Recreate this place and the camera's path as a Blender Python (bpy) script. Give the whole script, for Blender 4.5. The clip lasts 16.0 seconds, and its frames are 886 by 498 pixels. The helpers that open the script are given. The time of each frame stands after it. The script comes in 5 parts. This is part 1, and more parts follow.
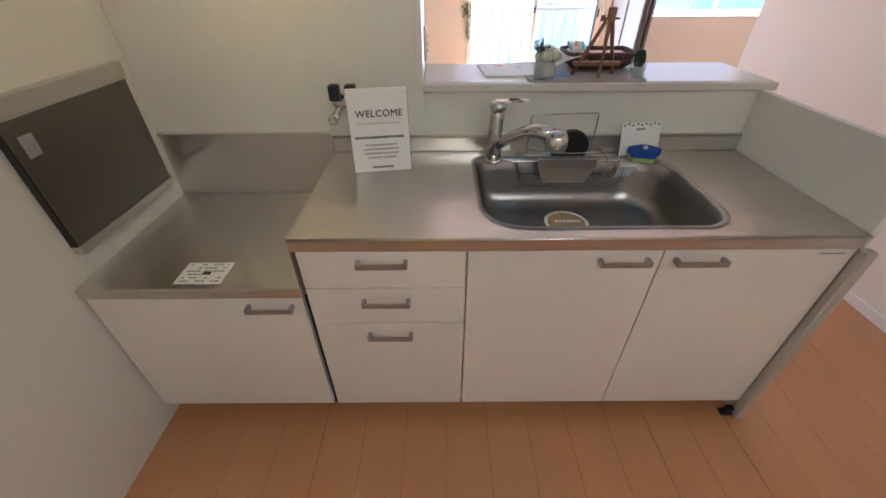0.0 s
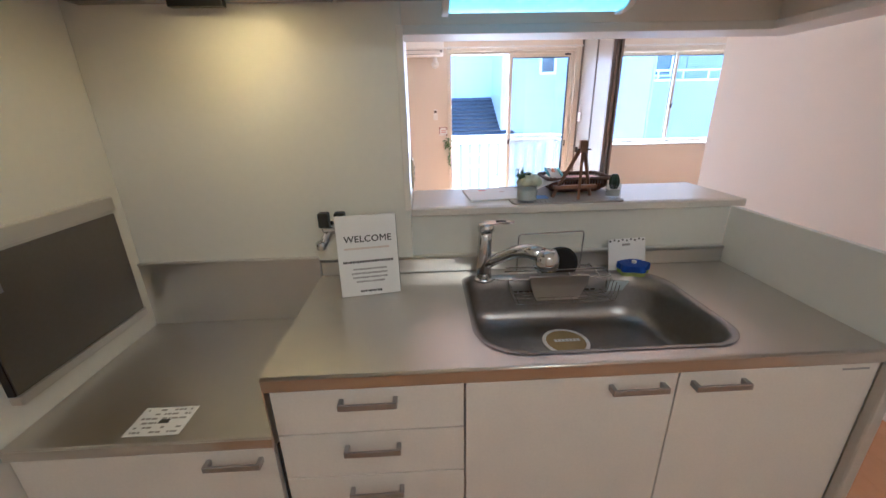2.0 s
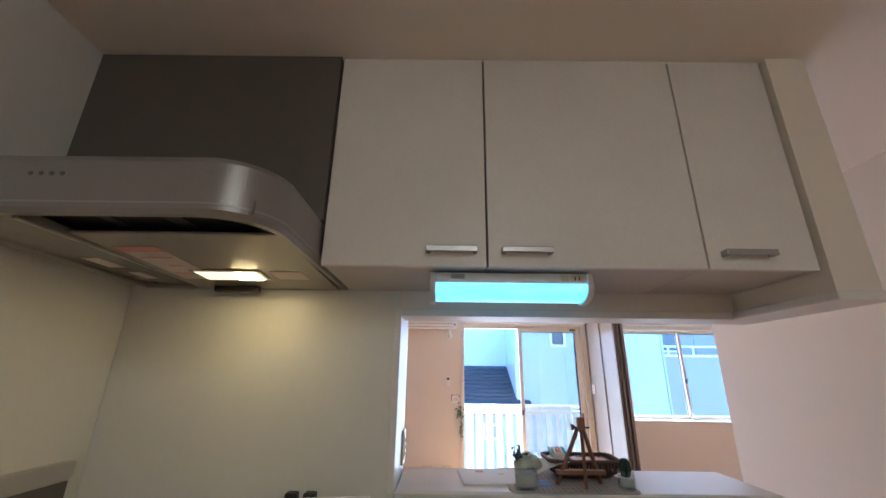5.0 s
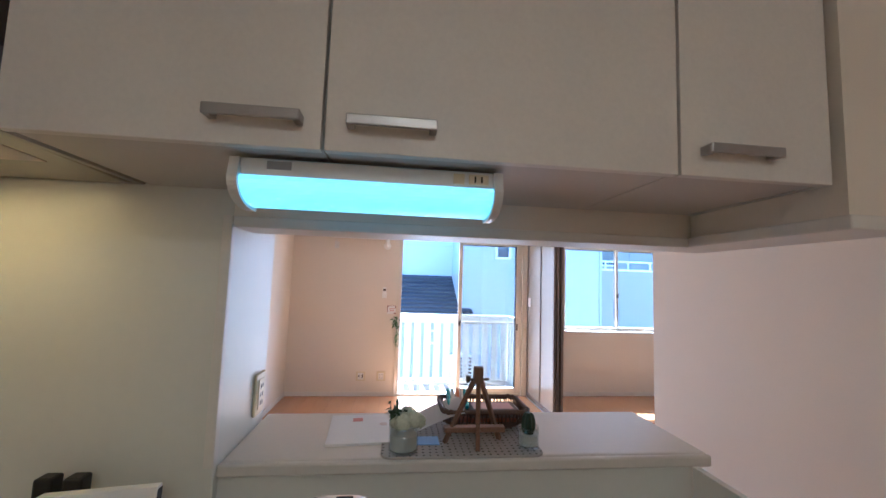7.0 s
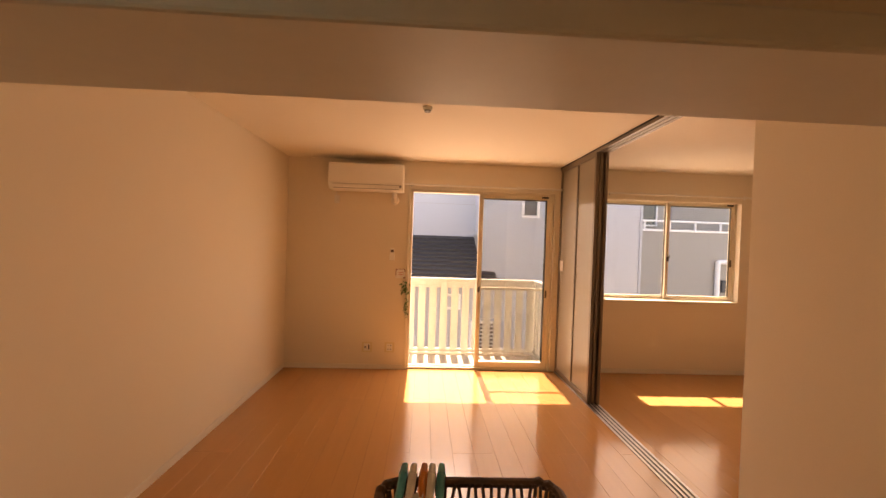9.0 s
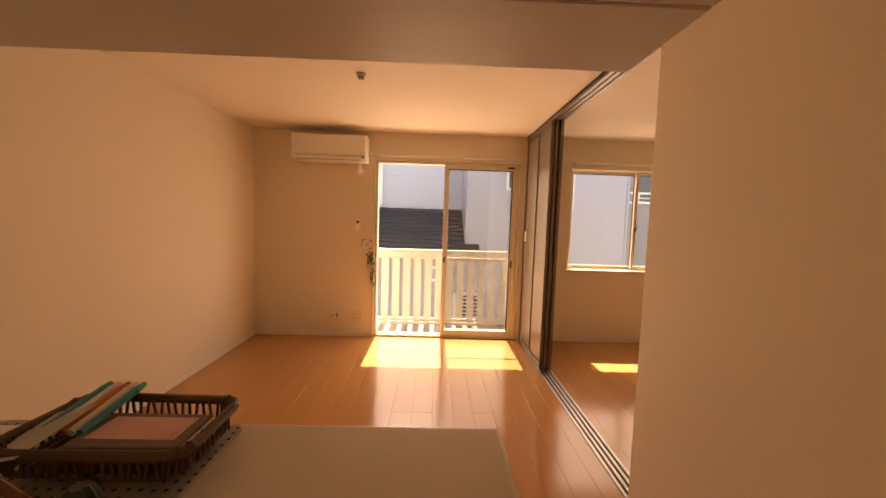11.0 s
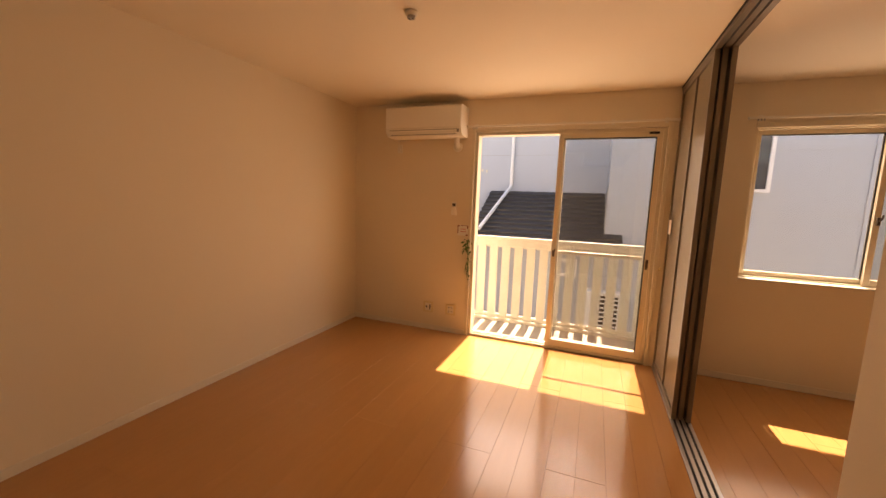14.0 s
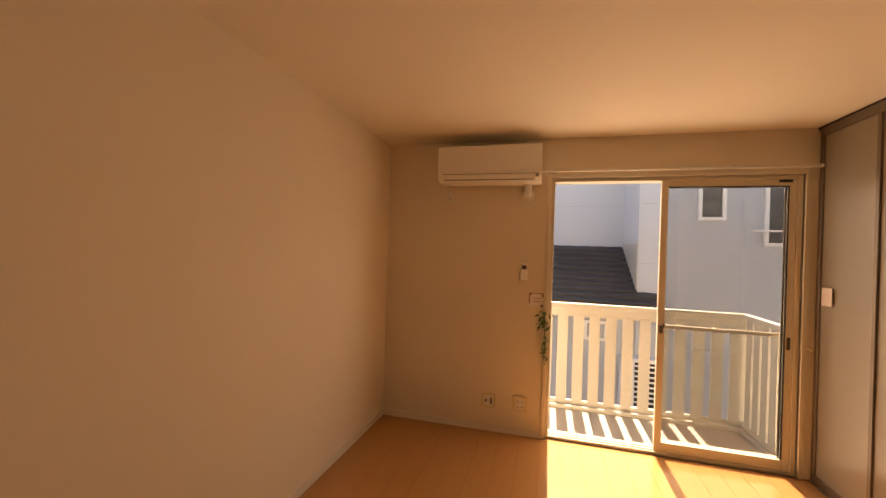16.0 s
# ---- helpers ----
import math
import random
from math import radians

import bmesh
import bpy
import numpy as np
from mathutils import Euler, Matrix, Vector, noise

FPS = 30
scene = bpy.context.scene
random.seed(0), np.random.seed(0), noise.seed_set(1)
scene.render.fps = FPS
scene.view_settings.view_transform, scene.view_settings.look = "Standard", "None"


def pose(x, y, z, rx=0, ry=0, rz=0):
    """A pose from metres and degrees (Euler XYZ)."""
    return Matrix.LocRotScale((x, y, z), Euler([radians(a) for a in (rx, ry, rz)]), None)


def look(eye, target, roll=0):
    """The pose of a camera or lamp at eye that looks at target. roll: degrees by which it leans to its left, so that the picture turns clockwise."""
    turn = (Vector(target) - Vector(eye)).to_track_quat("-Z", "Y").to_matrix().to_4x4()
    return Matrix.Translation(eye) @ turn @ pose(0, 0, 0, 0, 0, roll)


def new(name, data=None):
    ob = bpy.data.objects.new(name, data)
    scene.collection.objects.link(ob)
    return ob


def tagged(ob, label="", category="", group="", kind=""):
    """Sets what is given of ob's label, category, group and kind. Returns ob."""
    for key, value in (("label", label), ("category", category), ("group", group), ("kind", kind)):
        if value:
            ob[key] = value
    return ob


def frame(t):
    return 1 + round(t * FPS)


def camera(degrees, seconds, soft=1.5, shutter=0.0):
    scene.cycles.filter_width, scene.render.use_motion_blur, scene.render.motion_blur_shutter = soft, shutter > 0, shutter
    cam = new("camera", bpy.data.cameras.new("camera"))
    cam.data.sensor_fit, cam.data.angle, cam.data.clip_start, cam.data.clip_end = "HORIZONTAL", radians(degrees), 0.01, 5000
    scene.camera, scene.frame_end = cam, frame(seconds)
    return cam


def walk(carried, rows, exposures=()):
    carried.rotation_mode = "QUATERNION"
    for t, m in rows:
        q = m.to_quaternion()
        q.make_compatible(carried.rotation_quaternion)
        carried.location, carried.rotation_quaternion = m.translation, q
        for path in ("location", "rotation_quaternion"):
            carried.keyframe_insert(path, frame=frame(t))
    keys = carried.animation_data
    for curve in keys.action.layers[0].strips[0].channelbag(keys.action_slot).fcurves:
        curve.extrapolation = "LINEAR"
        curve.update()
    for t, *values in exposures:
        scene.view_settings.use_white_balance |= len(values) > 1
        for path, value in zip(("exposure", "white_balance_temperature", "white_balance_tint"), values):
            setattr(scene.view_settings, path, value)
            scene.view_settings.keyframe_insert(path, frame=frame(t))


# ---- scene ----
cam = camera(98.1, 16.0)
PATH = [
    (0, (1.065, -0.847, 1.42), (1.067, 0.763, 0.234), -0.3),
    (0.5, (1.084, -0.769, 1.412), (1.062, 0.847, 0.234), -0.6),
    (1, (1.082, -0.74, 1.405), (1.111, 0.883, 0.236), -1.0),
    (1.5, (1.065, -0.77, 1.427), (1.104, 0.873, 0.288), -1.2),
    (2, (1.056, -0.776, 1.424), (1.132, 1.102, 0.741), -1.3),
    (2.5, (1.083, -0.743, 1.379), (1.114, 1.256, 1.389), -0.6),
    (3, (1.075, -0.747, 1.308), (1.003, 1.213, 1.699), -0.5),
    (3.5, (1.094, -0.796, 1.27), (0.953, 1.058, 2.007), 0.1),
    (6, (1.238, -0.815, 1.535), (1.363, 1.144, 1.921), 1.6),
    (6.5, (1.312, -0.65, 1.523), (1.49, 1.329, 1.757), 1.9),
    (7, (1.402, -0.398, 1.527), (1.625, 1.583, 1.697), 1.9),
    (7.5, (1.511, -0.145, 1.517), (1.663, 1.844, 1.661), 1.7),
    (8, (1.556, 0.091, 1.486), (1.603, 2.088, 1.583), 1.8),
    (8.5, (1.586, 0.252, 1.493), (1.635, 2.251, 1.536), 1.9),
    (9, (1.601, 0.332, 1.508), (1.696, 2.33, 1.476), 1.9),
    (9.5, (1.599, 0.333, 1.506), (1.725, 2.329, 1.451), 1.8),
    (12, (2.58, 0.219, 1.432), (2.361, 2.187, 1.151), 1.7),
    (12.5, (2.687, 0.383, 1.411), (2.261, 2.309, 1.08), 1.9),
    (13, (2.739, 0.589, 1.394), (2.231, 2.495, 1.064), 1.9),
    (13.5, (2.714, 0.809, 1.41), (2.096, 2.688, 1.114), 2.0),
    (14, (2.603, 1.03, 1.451), (1.884, 2.878, 1.193), 2.1),
    (14.5, (2.437, 1.238, 1.449), (1.698, 3.089, 1.276), 2.1),
    (15, (2.139, 1.471, 1.43), (1.52, 3.372, 1.379), 2.6),
    (15.5, (1.765, 1.543, 1.486), (1.187, 3.458, 1.498), 2.2),
    (16, (1.398, 1.614, 1.517), (0.876, 3.544, 1.52), 1.9),
]
CLIP_EXPOSURE = [(0, 4.0, 4250, 9), (1.6, 4.0, 4200, 8), (2.5, 3.65, 4200, 8), (3.5, 3.4, 4200, 8), (6.0, 3.4, 4200, 7), (7.0, 3.35, 4200, 8),
                 (7.5, 3.3, 4800, 12), (8.0, 3.1, 6500, 21), (8.5, 2.85, 8700, 27), (9.0, 2.48, 10700, 29), (12.0, 2.42, 11000, 29),
                 (13.5, 2.25, 11000, 27), (16, 1.97, 10800, 24)]
walk(cam, [(t, look(e, g, r)) for t, e, g, r in PATH], CLIP_EXPOSURE)

# ---- daylight ----
world = bpy.data.worlds.new("sky")
scene.world = world
world.use_nodes = True
wn = world.node_tree
sky = wn.nodes.new("ShaderNodeTexSky")
sky.sky_type = "NISHITA"
sky.sun_disc = False
sky.sun_elevation, sky.sun_rotation = radians(51.3), radians(0)
wn.links.new(sky.outputs[0], wn.nodes["Background"].inputs[0])
wn.nodes["Background"].inputs[1].default_value = 0.13
sun = new("sun", bpy.data.lights.new("sun", "SUN"))
sun.data.energy, sun.data.angle, sun.data.color = 4.0, radians(0.5), (1.0, 0.95, 0.87)
sun.matrix_world = look((0, 8, 10), (0, 0, 0))
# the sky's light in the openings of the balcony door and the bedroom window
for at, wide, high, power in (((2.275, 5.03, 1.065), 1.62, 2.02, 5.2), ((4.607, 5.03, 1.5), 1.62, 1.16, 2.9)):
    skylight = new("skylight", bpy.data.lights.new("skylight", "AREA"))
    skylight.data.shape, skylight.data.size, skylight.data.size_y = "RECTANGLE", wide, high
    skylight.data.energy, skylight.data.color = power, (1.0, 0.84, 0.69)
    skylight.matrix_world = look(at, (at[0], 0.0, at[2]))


# ---- materials ----
def rgb(c):
    return (*c, 1.0)


def material(name, colour, rough=0.5, metal=0.0, grain=60.0, vary=0.06, blotch=1.5, bump=0.0, stretch=(1, 1, 1), coat=0.0,
             island=0.0, spec=0.5, bump_scale=None):
    """Principled surface whose colour varies at a fine and a broad scale, with fine relief."""
    m = bpy.data.materials.new(name)
    m.use_nodes = True
    nt = m.node_tree
    p = nt.nodes["Principled BSDF"]
    L = nt.links.new
    geo = nt.nodes.new("ShaderNodeNewGeometry")
    mp = nt.nodes.new("ShaderNodeMapping")
    mp.inputs["Scale"].default_value = stretch
    L(geo.outputs["Position"], mp.inputs[0])
    n1 = nt.nodes.new("ShaderNodeTexNoise")
    n1.inputs["Scale"].default_value, n1.inputs["Detail"].default_value = grain, 4
    n2 = nt.nodes.new("ShaderNodeTexNoise")
    n2.inputs["Scale"].default_value, n2.inputs["Detail"].default_value = blotch, 3
    L(mp.outputs[0], n1.inputs[0])
    L(mp.outputs[0], n2.inputs[0])
    add = nt.nodes.new("ShaderNodeMath")
    L(n1.outputs[0], add.inputs[0])
    L(n2.outputs[0], add.inputs[1])
    src = add.outputs[0]
    lo, hi = 0.6, 1.4
    if island:
        oi = nt.nodes.new("ShaderNodeObjectInfo")
        mul = nt.nodes.new("ShaderNodeMath")
        mul.operation = "MULTIPLY_ADD"
        L(oi.outputs["Random"], mul.inputs[0])
        mul.inputs[1].default_value = island
        L(src, mul.inputs[2])
        src = mul.outputs[0]
        hi += island
    mr = nt.nodes.new("ShaderNodeMapRange")
    mr.inputs[1].default_value, mr.inputs[2].default_value = lo, hi
    mr.inputs[3].default_value, mr.inputs[4].default_value = 1 - vary, 1 + vary
    L(src, mr.inputs[0])
    mix = nt.nodes.new("ShaderNodeVectorMath")
    mix.operation = "SCALE"
    mix.inputs[0].default_value = colour
    L(mr.outputs[0], mix.inputs["Scale"])
    L(mix.outputs[0], p.inputs["Base Color"])
    mr2 = nt.nodes.new("ShaderNodeMapRange")
    mr2.inputs[1].default_value, mr2.inputs[2].default_value = lo, hi
    mr2.inputs[3].default_value, mr2.inputs[4].default_value = rough * 0.88, min(1, rough * 1.12)
    L(src, mr2.inputs[0])
    L(mr2.outputs[0], p.inputs["Roughness"])
    p.inputs["Metallic"].default_value = metal
    p.inputs["Coat Weight"].default_value = coat
    p.inputs["Coat Roughness"].default_value = 0.12
    p.inputs["Specular IOR Level"].default_value = spec
    if bump:
        b = nt.nodes.new("ShaderNodeBump")
        b.inputs["Strength"].default_value, b.inputs["Distance"].default_value = bump, 0.002
        n3 = nt.nodes.new("ShaderNodeTexNoise")
        n3.inputs["Scale"].default_value, n3.inputs["Detail"].default_value = bump_scale or grain * 2, 3
        L(mp.outputs[0], n3.inputs[0])
        L(n3.outputs[0], b.inputs["Height"])
        L(b.outputs[0], p.inputs["Normal"])
    return m


def pane_material(name, tint, gloss=0.06):
    m = bpy.data.materials.new(name)
    m.use_nodes = True
    nt = m.node_tree
    nt.nodes.remove(nt.nodes["Principled BSDF"])
    tr, gl = nt.nodes.new("ShaderNodeBsdfTransparent"), nt.nodes.new("ShaderNodeBsdfGlossy")
    mx = nt.nodes.new("ShaderNodeMixShader")
    tr.inputs[0].default_value = rgb(tint)
    gl.inputs["Roughness"].default_value = 0.02
    mx.inputs[0].default_value = gloss
    nt.links.new(tr.outputs[0], mx.inputs[1])
    nt.links.new(gl.outputs[0], mx.inputs[2])
    nt.links.new(mx.outputs[0], nt.nodes["Material Output"].inputs[0])
    return m


def frosted_material(name, colour):
    m = bpy.data.materials.new(name)
    m.use_nodes = True
    nt = m.node_tree
    p = nt.nodes["Principled BSDF"]
    p.inputs["Base Color"].default_value = rgb(colour)
    p.inputs["Roughness"].default_value = 0.13
    geo = nt.nodes.new("ShaderNodeNewGeometry")
    ribs = nt.nodes.new("ShaderNodeTexWave")
    ribs.bands_direction = "Y"
    ribs.inputs["Scale"].default_value, ribs.inputs["Distortion"].default_value = 55, 0.4
    nt.links.new(geo.outputs["Position"], ribs.inputs[0])
    b = nt.nodes.new("ShaderNodeBump")
    b.inputs["Strength"].default_value, b.inputs["Distance"].default_value = 0.35, 0.0006
    nt.links.new(ribs.outputs["Fac"], b.inputs["Height"])
    nt.links.new(b.outputs[0], p.inputs["Normal"])
    p.inputs["Specular IOR Level"].default_value = 0.8
    tl = nt.nodes.new("ShaderNodeBsdfTranslucent")
    tl.inputs[0].default_value = rgb(colour)
    mx = nt.nodes.new("ShaderNodeMixShader")
    mx.inputs[0].default_value = 0.35
    nt.links.new(p.outputs[0], mx.inputs[1])
    nt.links.new(tl.outputs[0], mx.inputs[2])
    nt.links.new(mx.outputs[0], nt.nodes["Material Output"].inputs[0])
    return m


def glow_material(name, colour, strength):
    m = bpy.data.materials.new(name)
    m.use_nodes = True
    p = m.node_tree.nodes["Principled BSDF"]
    p.inputs["Base Color"].default_value = rgb((0.8, 0.8, 0.8))
    p.inputs["Emission Color"].default_value = rgb(colour)
    p.inputs["Emission Strength"].default_value = strength
    return m


def mat_dotted(name, base, dot):
    m = material(name, base, 0.8, bump=0.3, grain=300)
    nt = m.node_tree
    geo = nt.nodes.new("ShaderNodeNewGeometry")
    vo = nt.nodes.new("ShaderNodeTexVoronoi")
    vo.inputs["Scale"].default_value = 58
    vo.inputs["Randomness"].default_value = 0.13
    flat = nt.nodes.new("ShaderNodeVectorMath")
    flat.operation = "MULTIPLY"
    flat.inputs[1].default_value = (1, 1, 0)
    nt.links.new(geo.outputs["Position"], flat.inputs[0])
    nt.links.new(flat.outputs[0], vo.inputs["Vector"])
    cmp = nt.nodes.new("ShaderNodeMath")
    cmp.operation = "LESS_THAN"
    cmp.inputs[1].default_value = 0.19
    nt.links.new(vo.outputs["Distance"], cmp.inputs[0])
    mx = nt.nodes.new("ShaderNodeMix")
    mx.data_type = "RGBA"
    mx.inputs[6].default_value, mx.inputs[7].default_value = rgb(base), rgb(dot)
    nt.links.new(cmp.outputs[0], mx.inputs[0])
    nt.links.new(mx.outputs[2], nt.nodes["Principled BSDF"].inputs["Base Color"])
    return m


WALLPAPER = material("wallpaper", (0.81, 0.725, 0.60), 0.75, grain=220, vary=0.025, blotch=0.9, bump=0.25, bump_scale=420)
PANEL = material("kitchen_panel", (0.74, 0.72, 0.64), 0.14, grain=40, vary=0.02, blotch=1.2, coat=0.2)
CEILING = material("ceiling_paper", (0.88, 0.80, 0.68), 0.7, grain=200, vary=0.025, blotch=0.8, bump=0.3, bump_scale=350)
PANEL_SATIN = material("satin_kitchen_panel", (0.74, 0.72, 0.64), 0.38, grain=40, vary=0.02, blotch=1.2)
WOOD_FLOOR = material("floor_wood", (0.50, 0.248, 0.100), 0.17, grain=26, vary=0.055, blotch=3, stretch=(9, 0.7, 1), bump=0.03, coat=0.35,
                      island=0.25)
SEAM = material("floor_seam", (0.24, 0.10, 0.035), 0.6)
TRIM = material("white_trim", (0.78, 0.73, 0.65), 0.45, vary=0.03)
SILL = material("sill_melamine", (0.69, 0.635, 0.555), 0.42, grain=90, vary=0.03)
LAMINATE = material("cabinet_laminate", (0.76, 0.71, 0.63), 0.42, grain=130, vary=0.045, blotch=5, bump=0.08)
# door laminate toned down for undersides, shade put into the colour
UNDER_SHADE = material("cabinet_underside_shade", (0.60, 0.55, 0.48), 0.5, grain=90, vary=0.05)
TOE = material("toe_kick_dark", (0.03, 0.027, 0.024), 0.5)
STEEL = material("brushed_steel", (0.64, 0.615, 0.575), 0.33, 1.0, grain=9, vary=0.03, blotch=1.2)
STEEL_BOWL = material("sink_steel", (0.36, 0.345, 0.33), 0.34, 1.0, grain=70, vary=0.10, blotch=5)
STEEL_DARK = material("guard_steel", (0.21, 0.19, 0.17), 0.38, 1.0, grain=80, vary=0.06, blotch=4)
POST = material("grey_beige_paint", (0.46, 0.42, 0.36), 0.35, grain=60, vary=0.05)
HANDLE = material("satin_handle", (0.42, 0.40, 0.38), 0.35, 0.8, vary=0.05)
CHROME = material("chrome", (0.66, 0.66, 0.66), 0.08, 1.0, vary=0.03)
HOOD = material("hood_silver_paint", (0.29, 0.265, 0.24), 0.36, 0.5, grain=180, vary=0.05)
TRAY = material("smoky_tray_plastic", (0.26, 0.245, 0.22), 0.2, 0.2, grain=70, vary=0.10, blotch=7)
HOOD_BOX = material("hood_cover_brown", (0.155, 0.135, 0.118), 0.42, 0.3, grain=90, vary=0.05)
HOOD_PANEL = material("hood_oil_panel", (0.30, 0.275, 0.24), 0.3, 0.6, grain=90, vary=0.05)
BLACK = material("black_plastic", (0.012, 0.011, 0.010), 0.45)
# near-black for slots, gaps and hollows: their shade put into the colour
RECESS_SHADE = material("recess_shade", (0.01, 0.009, 0.009), 0.7)
GREY_PLASTIC = material("grey_plastic", (0.35, 0.34, 0.33), 0.45)
WHITE_CASE = material("white_appliance_case", (0.90, 0.88, 0.83), 0.35, vary=0.02)
WHITE_PLASTIC = material("white_plastic", (0.80, 0.77, 0.71), 0.4, vary=0.03)
IVORY_PLASTIC = material("ivory_plastic", (0.74, 0.64, 0.42), 0.4, vary=0.03)
ALU_IVORY = material("ivory_window_frame", (0.76, 0.69, 0.56), 0.35, 0.0, grain=90, vary=0.04)
ALU = material("floor_track_aluminium", (0.50, 0.47, 0.44), 0.35, 0.9, vary=0.06)
BRONZE = material("bronze_stile", (0.21, 0.17, 0.135), 0.36, 0.45, grain=90, vary=0.07)
FROST = frosted_material("frosted_sheet", (0.46, 0.40, 0.32))
SCREEN = pane_material("insect_mesh", (0.97, 0.97, 0.97), 0.0)
GLASS = pane_material("window_glass", (0.95, 0.955, 0.955), 0.045)
JAR = pane_material("jar_glass", (0.93, 0.95, 0.94), 0.12)
LATCH = material("latch_brown", (0.10, 0.07, 0.05), 0.4, 0.4)
SLAT = material("balcony_ivory_paint", (0.66, 0.635, 0.57), 0.5, grain=40, vary=0.05, blotch=2)
DECK = material("balcony_floor_vinyl", (0.40, 0.375, 0.335), 0.7, grain=120, vary=0.1, bump=0.3)
SIDING = material("white_siding", (0.43, 0.465, 0.52), 0.75, grain=40, vary=0.04, blotch=0.5, bump=0.3)
GREY_WALL = material("grey_render_wall", (0.34, 0.32, 0.295), 0.8, grain=30, vary=0.07, blotch=0.4, bump=0.4)
ROOF = material("dark_roof_tile", (0.026, 0.024, 0.026), 0.55, grain=40, vary=0.25, blotch=3, bump=0.4)
GROUND = material("gravel_ground", (0.22, 0.21, 0.20), 0.9, grain=20, vary=0.25, blotch=0.3)
PIPE = material("white_pvc", (0.80, 0.80, 0.80), 0.4, vary=0.03)
WIN_DARK = material("far_glass_dark", (0.06, 0.07, 0.08), 0.12, vary=0.1)
PAPER = material("paper", (0.86, 0.84, 0.81), 0.7, vary=0.03, grain=150)
INK = material("ink", (0.05, 0.045, 0.04), 0.6)
INK_GREY = material("grey_ink", (0.35, 0.33, 0.31), 0.6)
PINK = material("pink_print", (0.66, 0.26, 0.21), 0.5)
PINK_PALE = material("pale_pink_print", (0.68, 0.42, 0.40), 0.6, vary=0.12, grain=60)
LABEL_PALE = material("pale_label", (0.72, 0.62, 0.55), 0.5, vary=0.08, grain=80)
LABEL_BLUE = material("pale_blue_label", (0.46, 0.51, 0.52), 0.5, vary=0.08, grain=80)
BLUE = material("blue_sponge", (0.012, 0.06, 0.36), 0.7, grain=200, vary=0.2, bump=0.5)
GREEN_SP = material("green_scour", (0.35, 0.42, 0.12), 0.9, grain=220, vary=0.2, bump=0.6)
GOLD = material("gold_sticker", (0.40, 0.30, 0.14), 0.4, 0.3, vary=0.12, grain=40)
EASEL = material("easel_wood", (0.23, 0.115, 0.065), 0.5, grain=60, vary=0.2, stretch=(6, 6, 0.6))
WICKER = material("dark_wicker", (0.10, 0.05, 0.028), 0.6, grain=120, vary=0.35, bump=0.5)
BOOK = material("grey_brown_cloth", (0.17, 0.13, 0.12), 0.7, vary=0.1)
TERRA = material("red_brown_card", (0.30, 0.09, 0.05), 0.6, vary=0.1)
LEAF = material("leaf_green", (0.11, 0.20, 0.06), 0.6, grain=60, vary=0.35)
LEAF_DEEP = material("deep_leaf_green", (0.045, 0.085, 0.03), 0.6, grain=60, vary=0.35)
LEAF_DARK = material("cactus_green", (0.018, 0.04, 0.02), 0.6, grain=90, vary=0.3)
PETAL = material("cream_petal", (0.66, 0.66, 0.48), 0.7, vary=0.12, grain=60)
SAND = material("white_gravel", (0.70, 0.68, 0.64), 0.8, grain=300, vary=0.2, bump=0.6)
TEAL = material("teal_pen", (0.03, 0.32, 0.36), 0.35)
ORANGE = material("orange_pen", (0.62, 0.20, 0.04), 0.35)
SKYPAPER = material("blue_leaflet", (0.12, 0.27, 0.62), 0.5)
CLOTH = mat_dotted("dotted_cloth", (0.42, 0.38, 0.33), (0.05, 0.045, 0.04))
# glow of the fill lamp added to brighten the kitchen
LAMP_FILL = glow_material("fill_lamp_shade", (1.0, 0.79, 0.50), 1.95)
LAMP_CYAN = glow_material("tube_diffuser", (0.36, 0.87, 0.93), 0.115)
LAMP_WARM = glow_material("hood_bulb_lens", (1.0, 0.60, 0.20), 0.2)
LAMP_BULB = glow_material("hood_bulb", (1.0, 0.58, 0.16), 6.0)


# ---- building helpers ----
BASE = {}


def thing(name, at, label, category, group="", kind=""):
    ob = new(name)
    ob.empty_display_size = 0.05
    ob.location = at
    BASE[ob.name] = Vector(at)
    return tagged(ob, label, category, group, kind)


def solid(name, bm, mat, label="", category="", kind="", group=""):
    """A top-level mesh object, in world coordinates."""
    ob = new(name, finish(name, bm, mat))
    BASE[ob.name] = Vector((0, 0, 0))
    return tagged(ob, label, category, group, kind)


def finish(name, bm, mat):
    bmesh.ops.recalc_face_normals(bm, faces=bm.faces)
    me = bpy.data.meshes.new(name)
    bm.to_mesh(me)
    bm.free()
    me.materials.append(mat)
    return me


def part(name, bm, mat, parent, label="", smooth=False):
    """Links a bmesh, given in world coordinates, as one mesh under a thing or a part."""
    o = BASE[parent.name]
    bmesh.ops.translate(bm, verts=bm.verts, vec=-o)
    me = finish(name, bm, mat)
    if smooth:
        me.shade_smooth()
    ob = new(name, me)
    ob.parent = parent
    BASE[ob.name] = o
    if label:
        ob["label"] = label
    return ob


def add_box(bm, x0, x1, y0, y1, z0, z1, bev=0.0, seg=2, m=None):
    r = bmesh.ops.create_cube(bm, size=1)
    vs = r["verts"]
    for v in vs:
        v.co = Vector(((x0 + x1) / 2 + v.co.x * (x1 - x0), (y0 + y1) / 2 + v.co.y * (y1 - y0), (z0 + z1) / 2 + v.co.z * (z1 - z0)))
    if m is not None:
        for v in vs:
            v.co = m @ v.co
    if bev:
        es = list({e for v in vs for e in v.link_edges})
        bmesh.ops.bevel(bm, geom=es, offset=bev, segments=seg, affect="EDGES", profile=0.5)
    return bm


